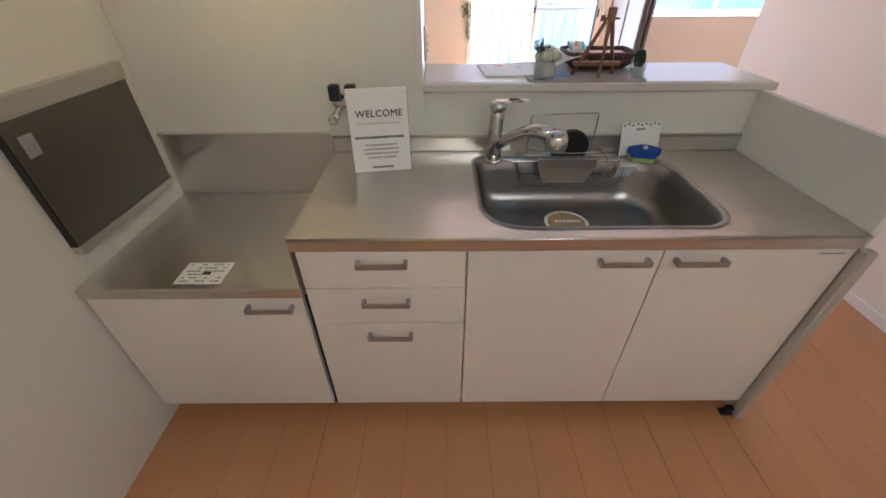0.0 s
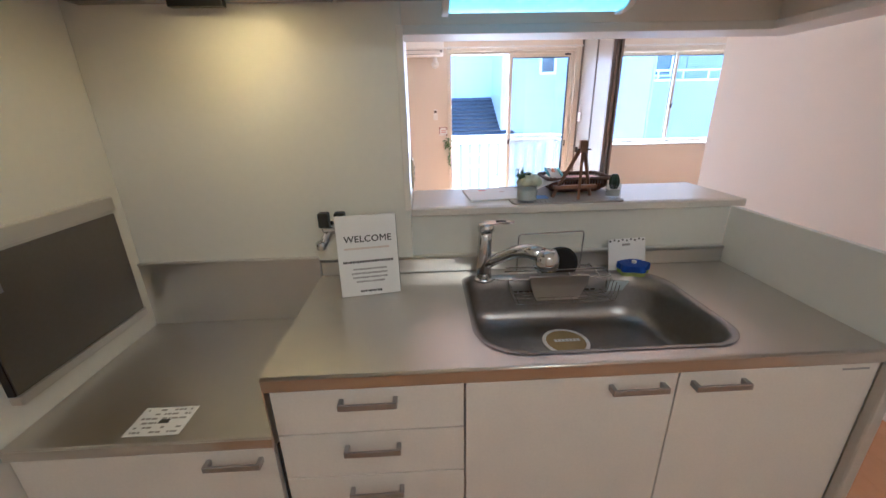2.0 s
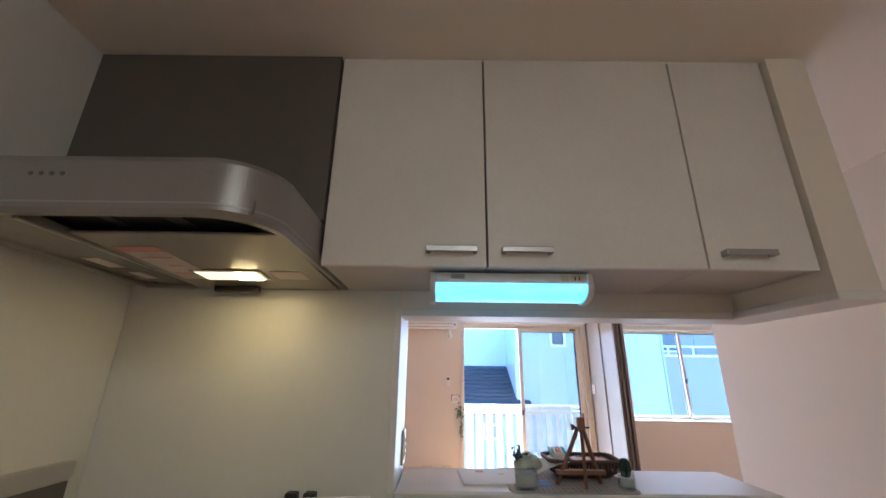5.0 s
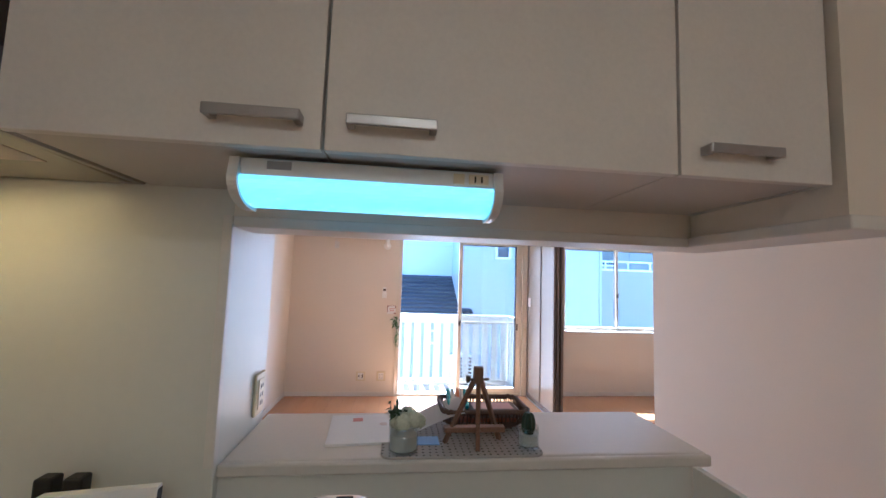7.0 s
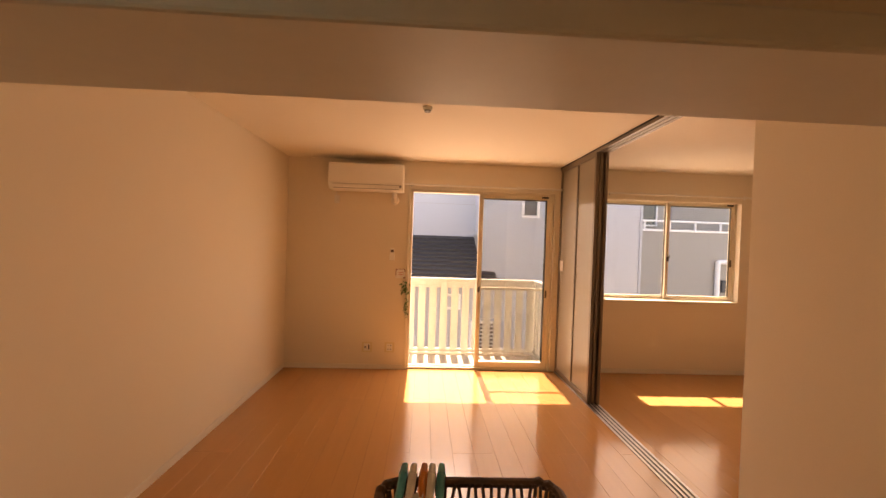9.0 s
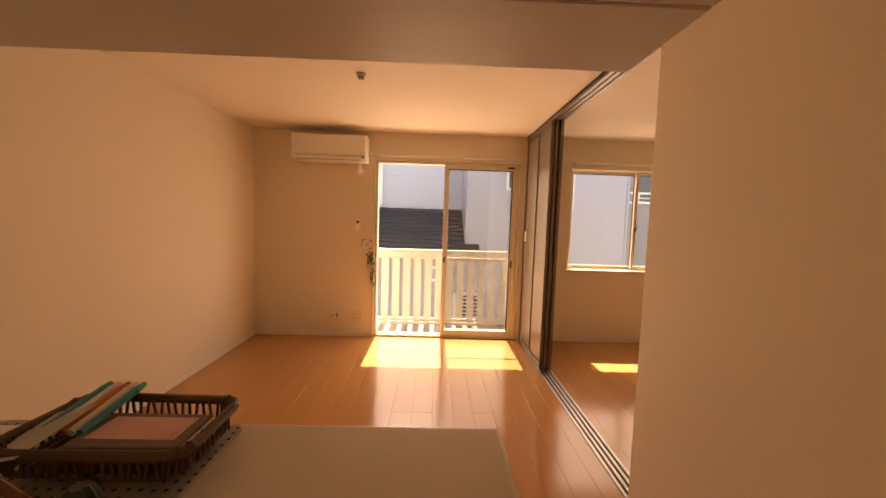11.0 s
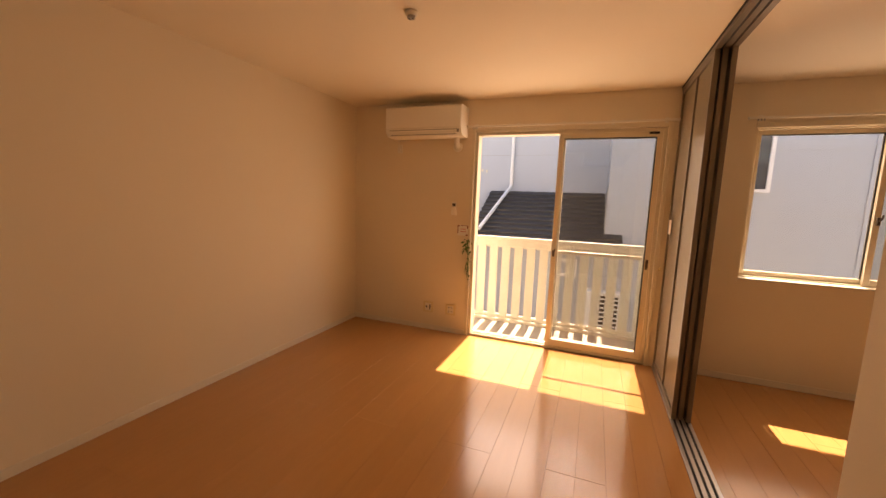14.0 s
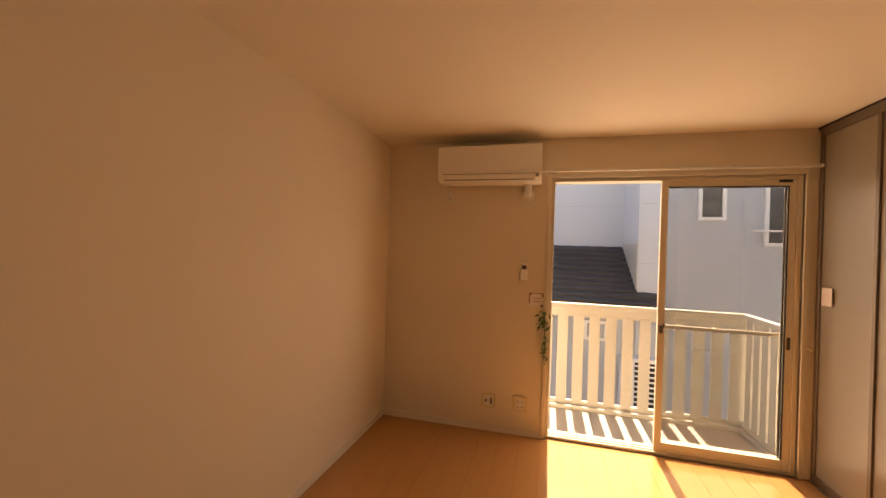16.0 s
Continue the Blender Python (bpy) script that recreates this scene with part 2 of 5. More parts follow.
def box(x0, x1, y0, y1, z0, z1, bev=0.0, seg=2, m=None):
    return add_box(bmesh.new(), x0, x1, y0, y1, z0, z1, bev, seg, m)


def boxes(*rows, bev=0.0):
    bm = bmesh.new()
    for r in rows:
        add_box(bm, *r, bev=bev)
    return bm


def lathe(profile, at, n=24, axis="z"):
    """A turned body from (radius, height) pairs."""
    bm = bmesh.new()
    rings = []
    for r, h in profile:
        ring = []
        for i in range(n):
            a = 2 * math.pi * i / n
            c = (r * math.cos(a), r * math.sin(a), h)
            if axis == "y":
                c = (c[0], c[2], c[1])
            if axis == "x":
                c = (c[2], c[0], c[1])
            ring.append(bm.verts.new(Vector(at) + Vector(c)))
        rings.append(ring)
    for a, b in zip(rings, rings[1:]):
        for i in range(n):
            bm.faces.new((a[i], a[(i + 1) % n], b[(i + 1) % n], b[i]))
    bm.faces.new(rings[0])
    bm.faces.new(rings[-1])
    return bm


def add_tube(bm, pts, r, n=10, taper=None):
    pts = [Vector(p) for p in pts]
    rings = []
    for i, p in enumerate(pts):
        d = (pts[min(i + 1, len(pts) - 1)] - pts[max(i - 1, 0)]).normalized()
        u = d.orthogonal().normalized() if not rings else (u - d * u.dot(d)).normalized()
        w = d.cross(u)
        rr = r if taper is None else r + (taper - r) * i / (len(pts) - 1)
        rings.append([bm.verts.new(p + (u * math.cos(a) + w * math.sin(a)) * rr) for a in (2 * math.pi * k / n for k in range(n))])
    for a, b in zip(rings, rings[1:]):
        for i in range(n):
            bm.faces.new((a[i], a[(i + 1) % n], b[(i + 1) % n], b[i]))
    bm.faces.new(rings[0])
    bm.faces.new(rings[-1])
    return bm


def tube(pts, r, n=10, taper=None):
    return add_tube(bmesh.new(), pts, r, n, taper)


def bend(pts, r, n=5):
    """Rounds the inner corners of a polyline."""
    pts = [Vector(p) for p in pts]
    out = [pts[0]]
    for a, b, c in zip(pts, pts[1:], pts[2:]):
        p, q = b + (a - b).normalized() * r, b + (c - b).normalized() * r
        for k in range(n + 1):
            t = k / n
            out.append(p * (1 - t) ** 2 + b * 2 * t * (1 - t) + q * t * t)
    return out + [pts[-1]]


def rounded(x0, x1, y0, y1, radii, n=8):
    """Corner-rounded outline, counter-clockwise; radii for (x0,y0), (x1,y0), (x1,y1), (x0,y1)."""
    out = []
    for (cx, cy, sx, sy, a0), r in zip(((x0, y0, 1, 1, 180), (x1, y0, -1, 1, 270), (x1, y1, -1, -1, 0), (x0, y1, 1, -1, 90)), radii):
        if r == 0:
            out.append((cx, cy))
            continue
        for k in range(n + 1):
            a = radians(a0 + 90 * k / n)
            out.append((cx + sx * r + r * math.cos(a), cy + sy * r + r * math.sin(a)))
    return out


def prism(outline, z0, z1, bev=0.0):
    bm = bmesh.new()
    lo = [bm.verts.new((x, y, z0)) for x, y in outline]
    hi = [bm.verts.new((x, y, z1)) for x, y in outline]
    n = len(outline)
    for i in range(n):
        bm.faces.new((lo[i], lo[(i + 1) % n], hi[(i + 1) % n], hi[i]))
    bm.faces.new(lo)
    top = bm.faces.new(hi)
    if bev:
        bmesh.ops.bevel(bm, geom=list(top.edges), offset=bev, segments=2, affect="EDGES", profile=0.5)
    return bm


def loft(loops, cap_first=False, cap_last=True):
    bm = bmesh.new()
    rings = [[bm.verts.new(p) for p in lp] for lp in loops]
    n = len(loops[0])
    for a, b in zip(rings, rings[1:]):
        for i in range(n):
            bm.faces.new((a[i], a[(i + 1) % n], b[(i + 1) % n], b[i]))
    if cap_first:
        bm.faces.new(rings[0])
    if cap_last:
        bm.faces.new(rings[-1])
    return bm


def lettering(name, text, size, m, mat, parent, depth=0.0006):
    cu = bpy.data.curves.new(name, "FONT")
    cu.body, cu.size, cu.extrude, cu.align_x, cu.offset = text, size, depth, "CENTER", 0.0
    cu.space_character = 1.08
    tmp = bpy.data.objects.new(name, cu)
    scene.collection.objects.link(tmp)
    me = bpy.data.meshes.new_from_object(tmp.evaluated_get(bpy.context.evaluated_depsgraph_get()))
    bpy.data.objects.remove(tmp)
    bm = bmesh.new()
    bm.from_mesh(me)
    for k in (-1, 1):      # bold strokes
        n0 = len(bm.verts)
        bm.from_mesh(me)
        bm.verts.ensure_lookup_table()
        bmesh.ops.translate(bm, verts=bm.verts[n0:], vec=(k * size * 0.016, k * size * 0.010, k * 0.0001))
    bmesh.ops.transform(bm, matrix=m, verts=bm.verts)
    return part(name, bm, mat, parent, "printed word " + text)


def wall_with_holes(name, x0, x1, y0, y1, z0, z1, holes, mat, label):
    """A wall along x with rectangular holes (xa, xb, za, zb) through it, in one mesh."""
    xs = sorted({x0, x1, *(h[0] for h in holes), *(h[1] for h in holes)})
    zs = sorted({z0, z1, *(h[2] for h in holes), *(h[3] for h in holes)})
    bm = bmesh.new()

    def full(i, j):
        if i < 0 or j < 0 or i >= len(xs) - 1 or j >= len(zs) - 1:
            return False
        cx, cz = (xs[i] + xs[i + 1]) / 2, (zs[j] + zs[j + 1]) / 2
        return not any(h[0] < cx < h[1] and h[2] < cz < h[3] for h in holes)

    def quad(*p):
        bm.faces.new([bm.verts.new(q) for q in p])
    for i in range(len(xs) - 1):
        for j in range(len(zs) - 1):
            if not full(i, j):
                continue
            a, b, c, d = xs[i], xs[i + 1], zs[j], zs[j + 1]
            quad((a, y0, c), (b, y0, c), (b, y0, d), (a, y0, d))
            quad((a, y1, c), (a, y1, d), (b, y1, d), (b, y1, c))
            if not full(i - 1, j):
                quad((a, y0, c), (a, y0, d), (a, y1, d), (a, y1, c))
            if not full(i + 1, j):
                quad((b, y0, c), (b, y1, c), (b, y1, d), (b, y0, d))
            if not full(i, j - 1):
                quad((a, y0, c), (a, y1, c), (b, y1, c), (b, y0, c))
            if not full(i, j + 1):
                quad((a, y0, d), (b, y0, d), (b, y1, d), (a, y1, d))
    bmesh.ops.remove_doubles(bm, verts=bm.verts, dist=1e-5)
    return solid(name, bm, mat, label, "wall", "structure")


# ---- the rooms ----
H = 2.45            # ceiling
WIN = 4.87          # inner face of the window wall
EAST = 3.18         # kitchen side wall
BACK, FAR = -2.3, 6.0
floor = solid("floor", box(-0.15, FAR, BACK, WIN + 0.02, -0.12, -0.006), SEAM, "orange-brown glossy wood plank floor", "floor", "structure")
solid("ceiling", box(-0.15, FAR, BACK, WIN + 0.15, H, H + 0.12), CEILING, "white papered ceiling", "ceiling", "structure")
solid("wall_west", box(-0.15, 0, 0.90, WIN + 0.15, -0.12, H), WALLPAPER, "plain white papered wall", "wall", "structure")
solid("wall_west_kitchen", box(-0.15, 0, BACK, 0.90, -0.12, H), PANEL, "glossy cream kitchen wall panel", "wall", "structure")
wall_with_holes("wall_north", -0.15, FAR + 0.15, WIN, WIN + 0.15, -0.12, H,
                [(1.42, 3.13, 0.0, 2.13), (3.755, 5.46, 0.875, 2.125)], WALLPAPER, "white papered wall with balcony door and window")
solid("wall_east", box(EAST, EAST + 0.14, BACK, 2.13, -0.006, H), WALLPAPER, "white papered wall ending at the sliding partition", "wall", "structure")
solid("wall_far_east", box(FAR, FAR + 0.15, 0.9, WIN, -0.12, H), WALLPAPER, "white papered bedroom wall", "wall", "structure")
solid("wall_bedroom", box(EAST + 0.14, FAR, 0.9, 1.0, -0.006, H), WALLPAPER, "white papered bedroom end wall", "wall", "structure")
solid("wall_south", box(-0.15, EAST + 0.14, BACK - 0.12, BACK, -0.12, H), WALLPAPER, "white papered kitchen end wall", "wall", "structure")
KW = 0.58           # kitchen face of the hatch wall
solid("wall_hatch_side", box(0, 0.998, KW, 0.90, -0.006, H, 0.003), PANEL_SATIN, "pale wall beside the serving hatch", "wall", "structure")
solid("wall_hatch_low", boxes((0.998, 2.215, KW, 0.915, -0.006, 0.903), (0.998, 2.215, KW + 0.025, 0.915, 0.903, 1.054)), PANEL_SATIN, "low white wall under the hatch counter", "wall", "structure")
solid("wall_hatch_beam", boxes((0.998, 2.33, KW, 0.70, 1.67, H), (2.205, 2.33, 0.2, KW - 0.001, 1.67, H)), WALLPAPER,
      "dropped white wall above the hatch", "wall", "structure")
solid("trim_beam", boxes((0.998, 2.345, KW - 0.006, 0.712, 1.643, 1.67), (2.19, 2.345, 0.185, KW - 0.0065, 1.643, 1.67), bev=0.003), TRIM,
      "white edge trim under the dropped wall", "trim", "structure")
solid("trim_hatch", box(0.978, 1.001, KW - 0.012, KW + 0.01, 1.085, 1.67, 0.002), TRIM, "narrow white casing at the hatch edge", "trim", "structure")
solid("wall_counter_end", box(2.195, 2.215, -0.012, KW, 0.0, 1.062, 0.002), PANEL_SATIN, "low pale splash panel at the counter end", "wall", "structure")
counter = thing("hatch_counter", (1.61, 0.75, 1.045), "glossy white serving counter board on the low wall", "counter")
part("board", box(0.9985, 2.262, KW + 0.024, 0.945, 1.0545, 1.085, 0.010, 3), SILL, counter)
part("nosing", box(0.9985, 2.260, KW + 0.008, KW + 0.0245, 1.055, 1.0845, 0.006, 3), SILL, counter, "rounded front edge strip")
BB = 0.055
for nm, b in (("baseboard", (0.0, 0.009, 0.90, WIN, 0, BB)), ("baseboard", (0.009, 1.385, WIN - 0.009, WIN, 0, BB)),
              ("baseboard", (3.33, FAR, WIN - 0.009, WIN, 0, BB)), ("baseboard", (EAST - 0.009, EAST, BACK, 2.13, 0, BB)),
              ("baseboard", (EAST - 0.009, EAST + 0.14, 2.13, 2.139, 0, BB)), ("baseboard", (0.009, 0.998, 0.90, 0.909, 0, BB)), ("baseboard", (0.998, 2.224, 0.915, 0.924, 0, BB)),
              ("baseboard", (2.215, 2.224, KW, 0.915, 0, BB)), ("baseboard", (FAR - 0.009, FAR, 1.0, WIN - 0.009, 0, BB))):
    solid(nm, box(*b, 0.002), TRIM, "thin white baseboard along the wall", "baseboard", "structure")


# ---- windows and partition ----
def frame_bars(parent, name, x0, x1, y0, y1, z0, z1, w, mat, bottom=None, bev=0.003):
    """Four bars round a rectangle: two upright, two level."""
    b = w if bottom is None else bottom
    part(name, box(x0, x0 + w, y0, y1, z0, z1, bev), mat, parent)
    part(name, box(x1 - w, x1, y0, y1, z0, z1, bev), mat, parent)
    part(name, box(x0 + w, x1 - w, y0, y1, z1 - w, z1, bev), mat, parent)
    part(name, box(x0 + w, x1 - w, y0, y1, z0, z0 + b, bev), mat, parent)


def sash(parent, x0, x1, y, z0, z1, w=0.045, bottom=0.07, latch_x=None, pull_x=None, shade=True):
    s = part("sash", box(x0, x0 + w, y, y + 0.03, z0, z1, 0.003), ALU_IVORY, parent, "ivory aluminium sliding sash")
    part("sash_stile", box(x1 - w, x1, y, y + 0.03, z0, z1, 0.003), ALU_IVORY, s)
    part("sash_rail", box(x0 + w, x1 - w, y, y + 0.03, z1 - w, z1, 0.003), ALU_IVORY, s)
    part("sash_rail", box(x0 + w, x1 - w, y, y + 0.03, z0, z0 + bottom, 0.003), ALU_IVORY, s)
    g = part("pane", box(x0 + w - 0.005, x1 - w + 0.005, y + 0.012, y + 0.018, z0 + bottom - 0.005, z1 - w + 0.005), GLASS, s, "clear glass pane")
    g.visible_shadow = shade
    part("gasket", boxes((x0 + w, x1 - w, y - 0.0015, y + 0.01, z1 - w - 0.008, z1 - w), (x1 - w - 0.008, x1 - w, y - 0.0015, y + 0.01, z0 + bottom, z1 - w - 0.008)),
         BLACK, s, "black rubber gasket")
    if pull_x is not None:
        part("pull", box(pull_x - 0.011, pull_x + 0.011, y - 0.004, y + 0.002, (z0 + z1) / 2 - 0.18, (z0 + z1) / 2 - 0.09, 0.003), LATCH, s, "brown recessed finger pull")
    if latch_x is not None:
        zc = (z0 + z1) / 2 - 0.1
        k = part("latch", box(latch_x - 0.012, latch_x + 0.012, y - 0.022, y, zc - 0.03, zc + 0.03, 0.005), LATCH, s, "bronze crescent latch")
        part("latch_lever", tube([(latch_x, y - 0.02, zc), (latch_x + 0.012, y - 0.03, zc + 0.02), (latch_x + 0.014, y - 0.03, zc + 0.05)], 0.006), LATCH, k)
    return s


def casing(parent, x0, x1, z0, z1):
    y0, y1 = WIN - 0.012, WIN + 0.02
    part("casing", box(x0 - 0.03, x0, y0, y1, z0, z1 + 0.03, 0.003), ALU_IVORY, parent)
    part("casing", box(x1, x1 + 0.03, y0, y1, z0, z1 + 0.03, 0.003), ALU_IVORY, parent)
    part("casing", box(x0, x1, y0, y1, z1, z1 + 0.03, 0.003), ALU_IVORY, parent)


door = thing("door_1", (2.27, WIN + 0.05, 0.0), "ivory aluminium sliding balcony door, slid half open", "balcony door", kind="structure")
frame_bars(door, "outer_frame", 1.42, 3.13, WIN + 0.02, WIN + 0.14, 0.0, 2.13, 0.03, ALU_IVORY, 0.025)
casing(door, 1.42, 3.13, 0.0, 2.13)
sash(door, 2.235, 3.10, WIN + 0.032, 0.026, 2.10, latch_x=2.257, pull_x=3.075)
sash(door, 2.25, 3.10, WIN + 0.068, 0.026, 2.10, latch_x=None)
part("threshold", boxes((1.45, 3.10, WIN + 0.040, WIN + 0.046, 0.025, 0.034), (1.45, 3.10, WIN + 0.08, WIN + 0.086, 0.025, 0.034)), ALU, door, "aluminium threshold rails")
scr = part("screen_rail", box(2.29, 3.06, WIN + 0.108, WIN + 0.124, 0.955, 0.985, 0.003), ALU_IVORY, door, "ivory middle rail of the insect screen")
part("insect_mesh", box(2.29, 3.10, WIN + 0.115, WIN + 0.117, 0.03, 2.09), SCREEN, door, "grey insect mesh")
part("screen_stile", box(2.27, 2.29, WIN + 0.108, WIN + 0.124, 0.03, 2.09, 0.003), ALU_IVORY, door)
part("head_latch", box(2.99, 3.07, WIN + 0.022, WIN + 0.031, 2.078, 2.098, 0.002), BLACK, door, "black stopper at the head")

win2 = thing("window_1", (4.6, WIN + 0.05, 0.875), "ivory aluminium sliding window with a white sill", "window", kind="structure")
frame_bars(win2, "outer_frame", 3.755, 5.46, WIN + 0.07, WIN + 0.145, 0.875, 2.125, 0.028, ALU_IVORY)
part("casing", box(3.74, 5.475, WIN - 0.010, WIN + 0.012, 2.100, 2.145, 0.003), ALU_IVORY, win2)
part("window_sill", box(3.7565, 5.4585, WIN - 0.012, WIN + 0.069, 0.8765, 0.893, 0.004), TRIM, win2)
sash(win2, 4.575, 5.43, WIN + 0.078, 0.904, 2.097, 0.04, 0.045, latch_x=4.597, pull_x=5.41, shade=False)
sash(win2, 3.785, 4.61, WIN + 0.112, 0.904, 2.097, 0.035, 0.04, shade=False)
part("head_latch", box(5.33, 5.41, WIN + 0.062, WIN + 0.0695, 2.076, 2.094, 0.002), BLACK, win2, "black stopper at the head")


def curtain_rail(x0, x1, z):
    t = thing("curtain_rail", ((x0 + x1) / 2, WIN, z), "slim white curtain rail above the window", "curtain rail", "curtain rails")
    part("rail", box(x0, x1, WIN - 0.058, WIN - 0.036, z - 0.009, z + 0.009, 0.003), WHITE_PLASTIC, t)
    n = 5
    for i in range(n):
        x = x0 + 0.08 + (x1 - x0 - 0.16) * i / (n - 1)
        part("bracket", boxes((x - 0.01, x + 0.01, WIN - 0.06, WIN, z + 0.009, z + 0.014), (x - 0.012, x + 0.012, WIN - 0.004, WIN, z - 0.02, z + 0.03)), WHITE_PLASTIC, t)
    part("end_cap", box(x0 - 0.012, x0, WIN - 0.061, WIN - 0.033, z - 0.012, z + 0.012, 0.003), WHITE_PLASTIC, t)
    part("end_cap", box(x1, x1 + 0.012, WIN - 0.061, WIN - 0.033, z - 0.012, z + 0.012, 0.003), WHITE_PLASTIC, t)
    for i in range(3):
        part("runner", box(x0 + 0.05 + 0.02 * i, x0 + 0.058 + 0.02 * i, WIN - 0.055, WIN - 0.04, z - 0.024, z - 0.008, 0.002), GREY_PLASTIC, t)


curtain_rail(1.35, 3.19, 2.178)
curtain_rail(3.68, 5.57, 2.17)

# sliding partition, slid open and stacked against the window wall
track = thing("partition_track", (3.26, 3.5, H), "bronze ceiling track of the sliding partition", "track", kind="structure")
for x in (3.2, 3.244, 3.288):
    part("groove_rail", box(x, x + 0.034, 2.139, WIN, H - 0.035, H - 0.004, 0.002), BRONZE, track)
part("track_backing", box(3.195, 3.327, 2.139, WIN, H - 0.012, H - 0.001), RECESS_SHADE, track)
ftrack = thing("floor_track", (3.26, 3.5, 0.0), "aluminium three-groove floor track of the partition", "track", kind="structure")
part("track_bed", box(3.195, 3.327, 2.139, WIN, -0.006, 0.001), RECESS_SHADE, ftrack)
for x in (3.197, 3.233, 3.269, 3.305):
    part("groove_rail", box(x, x + 0.02, 2.139, WIN, 0.0, 0.006, 0.001), ALU, ftrack)


def partition_panel(x, y0, y1, mids):
    t = thing("sliding_panel", (x + 0.015, (y0 + y1) / 2, 0.008), "bronze-framed frosted sliding partition panel, slid open", "sliding door", "partition panels")
    z0, z1, w = 0.009, H - 0.02, 0.036
    part("stile", box(x, x + 0.03, y0, y0 + w, z0, z1, 0.003), BRONZE, t)
    part("stile", box(x, x + 0.03, y1 - w, y1, z0, z1, 0.003), BRONZE, t)
    part("rail", box(x, x + 0.03, y0 + w, y1 - w, z1 - 0.05, z1, 0.003), BRONZE, t)
    part("rail", box(x, x + 0.03, y0 + w, y1 - w, z0, z0 + 0.05, 0.003), BRONZE, t)
    ys = [y0 + w]
    for mid in mids:
        part("stile", box(x, x + 0.03, mid - 0.014, mid + 0.014, z0 + 0.05, z1 - 0.05, 0.003), BRONZE, t)
        ys += [mid - 0.014, mid + 0.014]
    ys.append(y1 - w)
    for a, b in zip(ys[::2], ys[1::2]):
        part("frosted_sheet", box(x + 0.012, x + 0.018, a - 0.004, b + 0.004, z0 + 0.046, z1 - 0.046), FROST, t, "milky frosted sheet")
    return t


partition_panel(3.203, 3.925, WIN - 0.01, [4.37])
partition_panel(3.246, 3.935, WIN - 0.012, [4.37])
partition_panel(3.290, 3.915, WIN - 0.014, [4.37])


# ---- balcony ----
balcony = solid("balcony", box(-1.2, 3.35, WIN + 0.15, 6.02, -0.30, -0.10), DECK, "grey vinyl balcony floor with railing", "balcony", "structure")
RY = 5.9
rail = thing("balcony_railing", (1.2, RY, -0.1), "cream-painted balcony railing with upright slats", "railing")
part("top_rail", box(-1.2, 3.27, RY - 0.03, RY + 0.03, 0.95, 1.0, 0.006), SLAT, rail)
part("under_rail", box(-1.2, 3.24, RY - 0.012, RY + 0.012, 0.86, 0.95, 0.003), SLAT, rail)
part("bottom_rail", box(-1.2, 3.24, RY - 0.015, RY + 0.015, -0.06, -0.02, 0.003), SLAT, rail)
me_slat = finish("slat", box(-0.0515, 0.0515, -0.008, 0.008, -0.04, 0.88, 0.002), SLAT)
for i in range(28):
    ob = new("slat", me_slat)
    ob.parent = rail
    ob.location = (-1.1 + 0.158 * i - 1.2, -0.012, 0.1)
part("top_rail", box(3.21, 3.27, WIN + 0.15, RY - 0.03, 0.95, 1.0, 0.006), SLAT, rail)
part("bottom_rail", box(3.225, 3.255, WIN + 0.15, RY - 0.015, -0.06, -0.02, 0.003), SLAT, rail)
me_slat2 = finish("slat", box(-0.008, 0.008, -0.048, 0.048, -0.04, 0.96, 0.002), SLAT)
for i in range(6):
    ob = new("slat", me_slat2)
    ob.parent = rail
    ob.location = (3.232 - 1.2, WIN + 0.24 + 0.135 * i - RY, 0.1)
for x in (-1.1, 0.4, 3.235):
    part("post", box(x - 0.025, x + 0.025, RY + 0.012, RY + 0.05, -0.1, 0.95, 0.003), SLAT, rail)
solid("balcony_kerb", boxes((-1.2, 3.35, RY - 0.07, RY + 0.11, -0.10, -0.062), (3.19, 3.35, WIN + 0.15, RY - 0.071, -0.10, -0.062), bev=0.004), SLAT,
      "low cream kerb at the balcony edge", "kerb", "structure")
solid("balcony_eave", box(-3.0, 7.5, WIN + 0.15, 6.13, 2.75, 2.93), SIDING, "white soffit of the roof eave over the balcony", "eave", "structure")

# ---- outside ----
solid("ground", box(-60, 70, -40, 90, -3.6, -3.3), GROUND, "grey gravel ground between the houses", "ground", "structure")
own = solid("facade_own", boxes((-3, -0.16, WIN + 0.0, WIN + 0.15, -3.3, 3.2), (FAR + 0.151, 7.5, WIN, WIN + 0.15, -3.3, 3.2), (-0.159, FAR + 0.15, WIN, WIN + 0.149, -3.3, -0.121)),
            SIDING, "white siding of the apartment house", "facade", "structure")
house = thing("house", (2, 10, -3.3), "white neighbour house with a dark tiled lower roof", "house")
part("wall", box(-7, 2.79, 9.6, 13, -3.3, 3.95), SIDING, house)
part("wall", box(-7, 2.79, 8.32, 9.599, -3.3, 0.75), SIDING, house)
part("wall", box(2.79, 6.18, 8.3, 13, -3.3, 3.72), SIDING, house)
for z in (2.35, 1.4, 3.3, 0.45, -0.5):
    part("siding_joint", boxes((2.795, 6.176, 8.297, 8.302, z, z + 0.006)), GREY_PLASTIC, house)
    if z > 1.7:
        part("siding_joint", boxes((-7, 2.785, 9.597, 9.602, z + 0.1, z + 0.106)), GREY_PLASTIC, house)
part("corner_trim", box(6.15, 6.20, 8.28, 8.33, -3.3, 3.72, 0.004), SIDING, house)
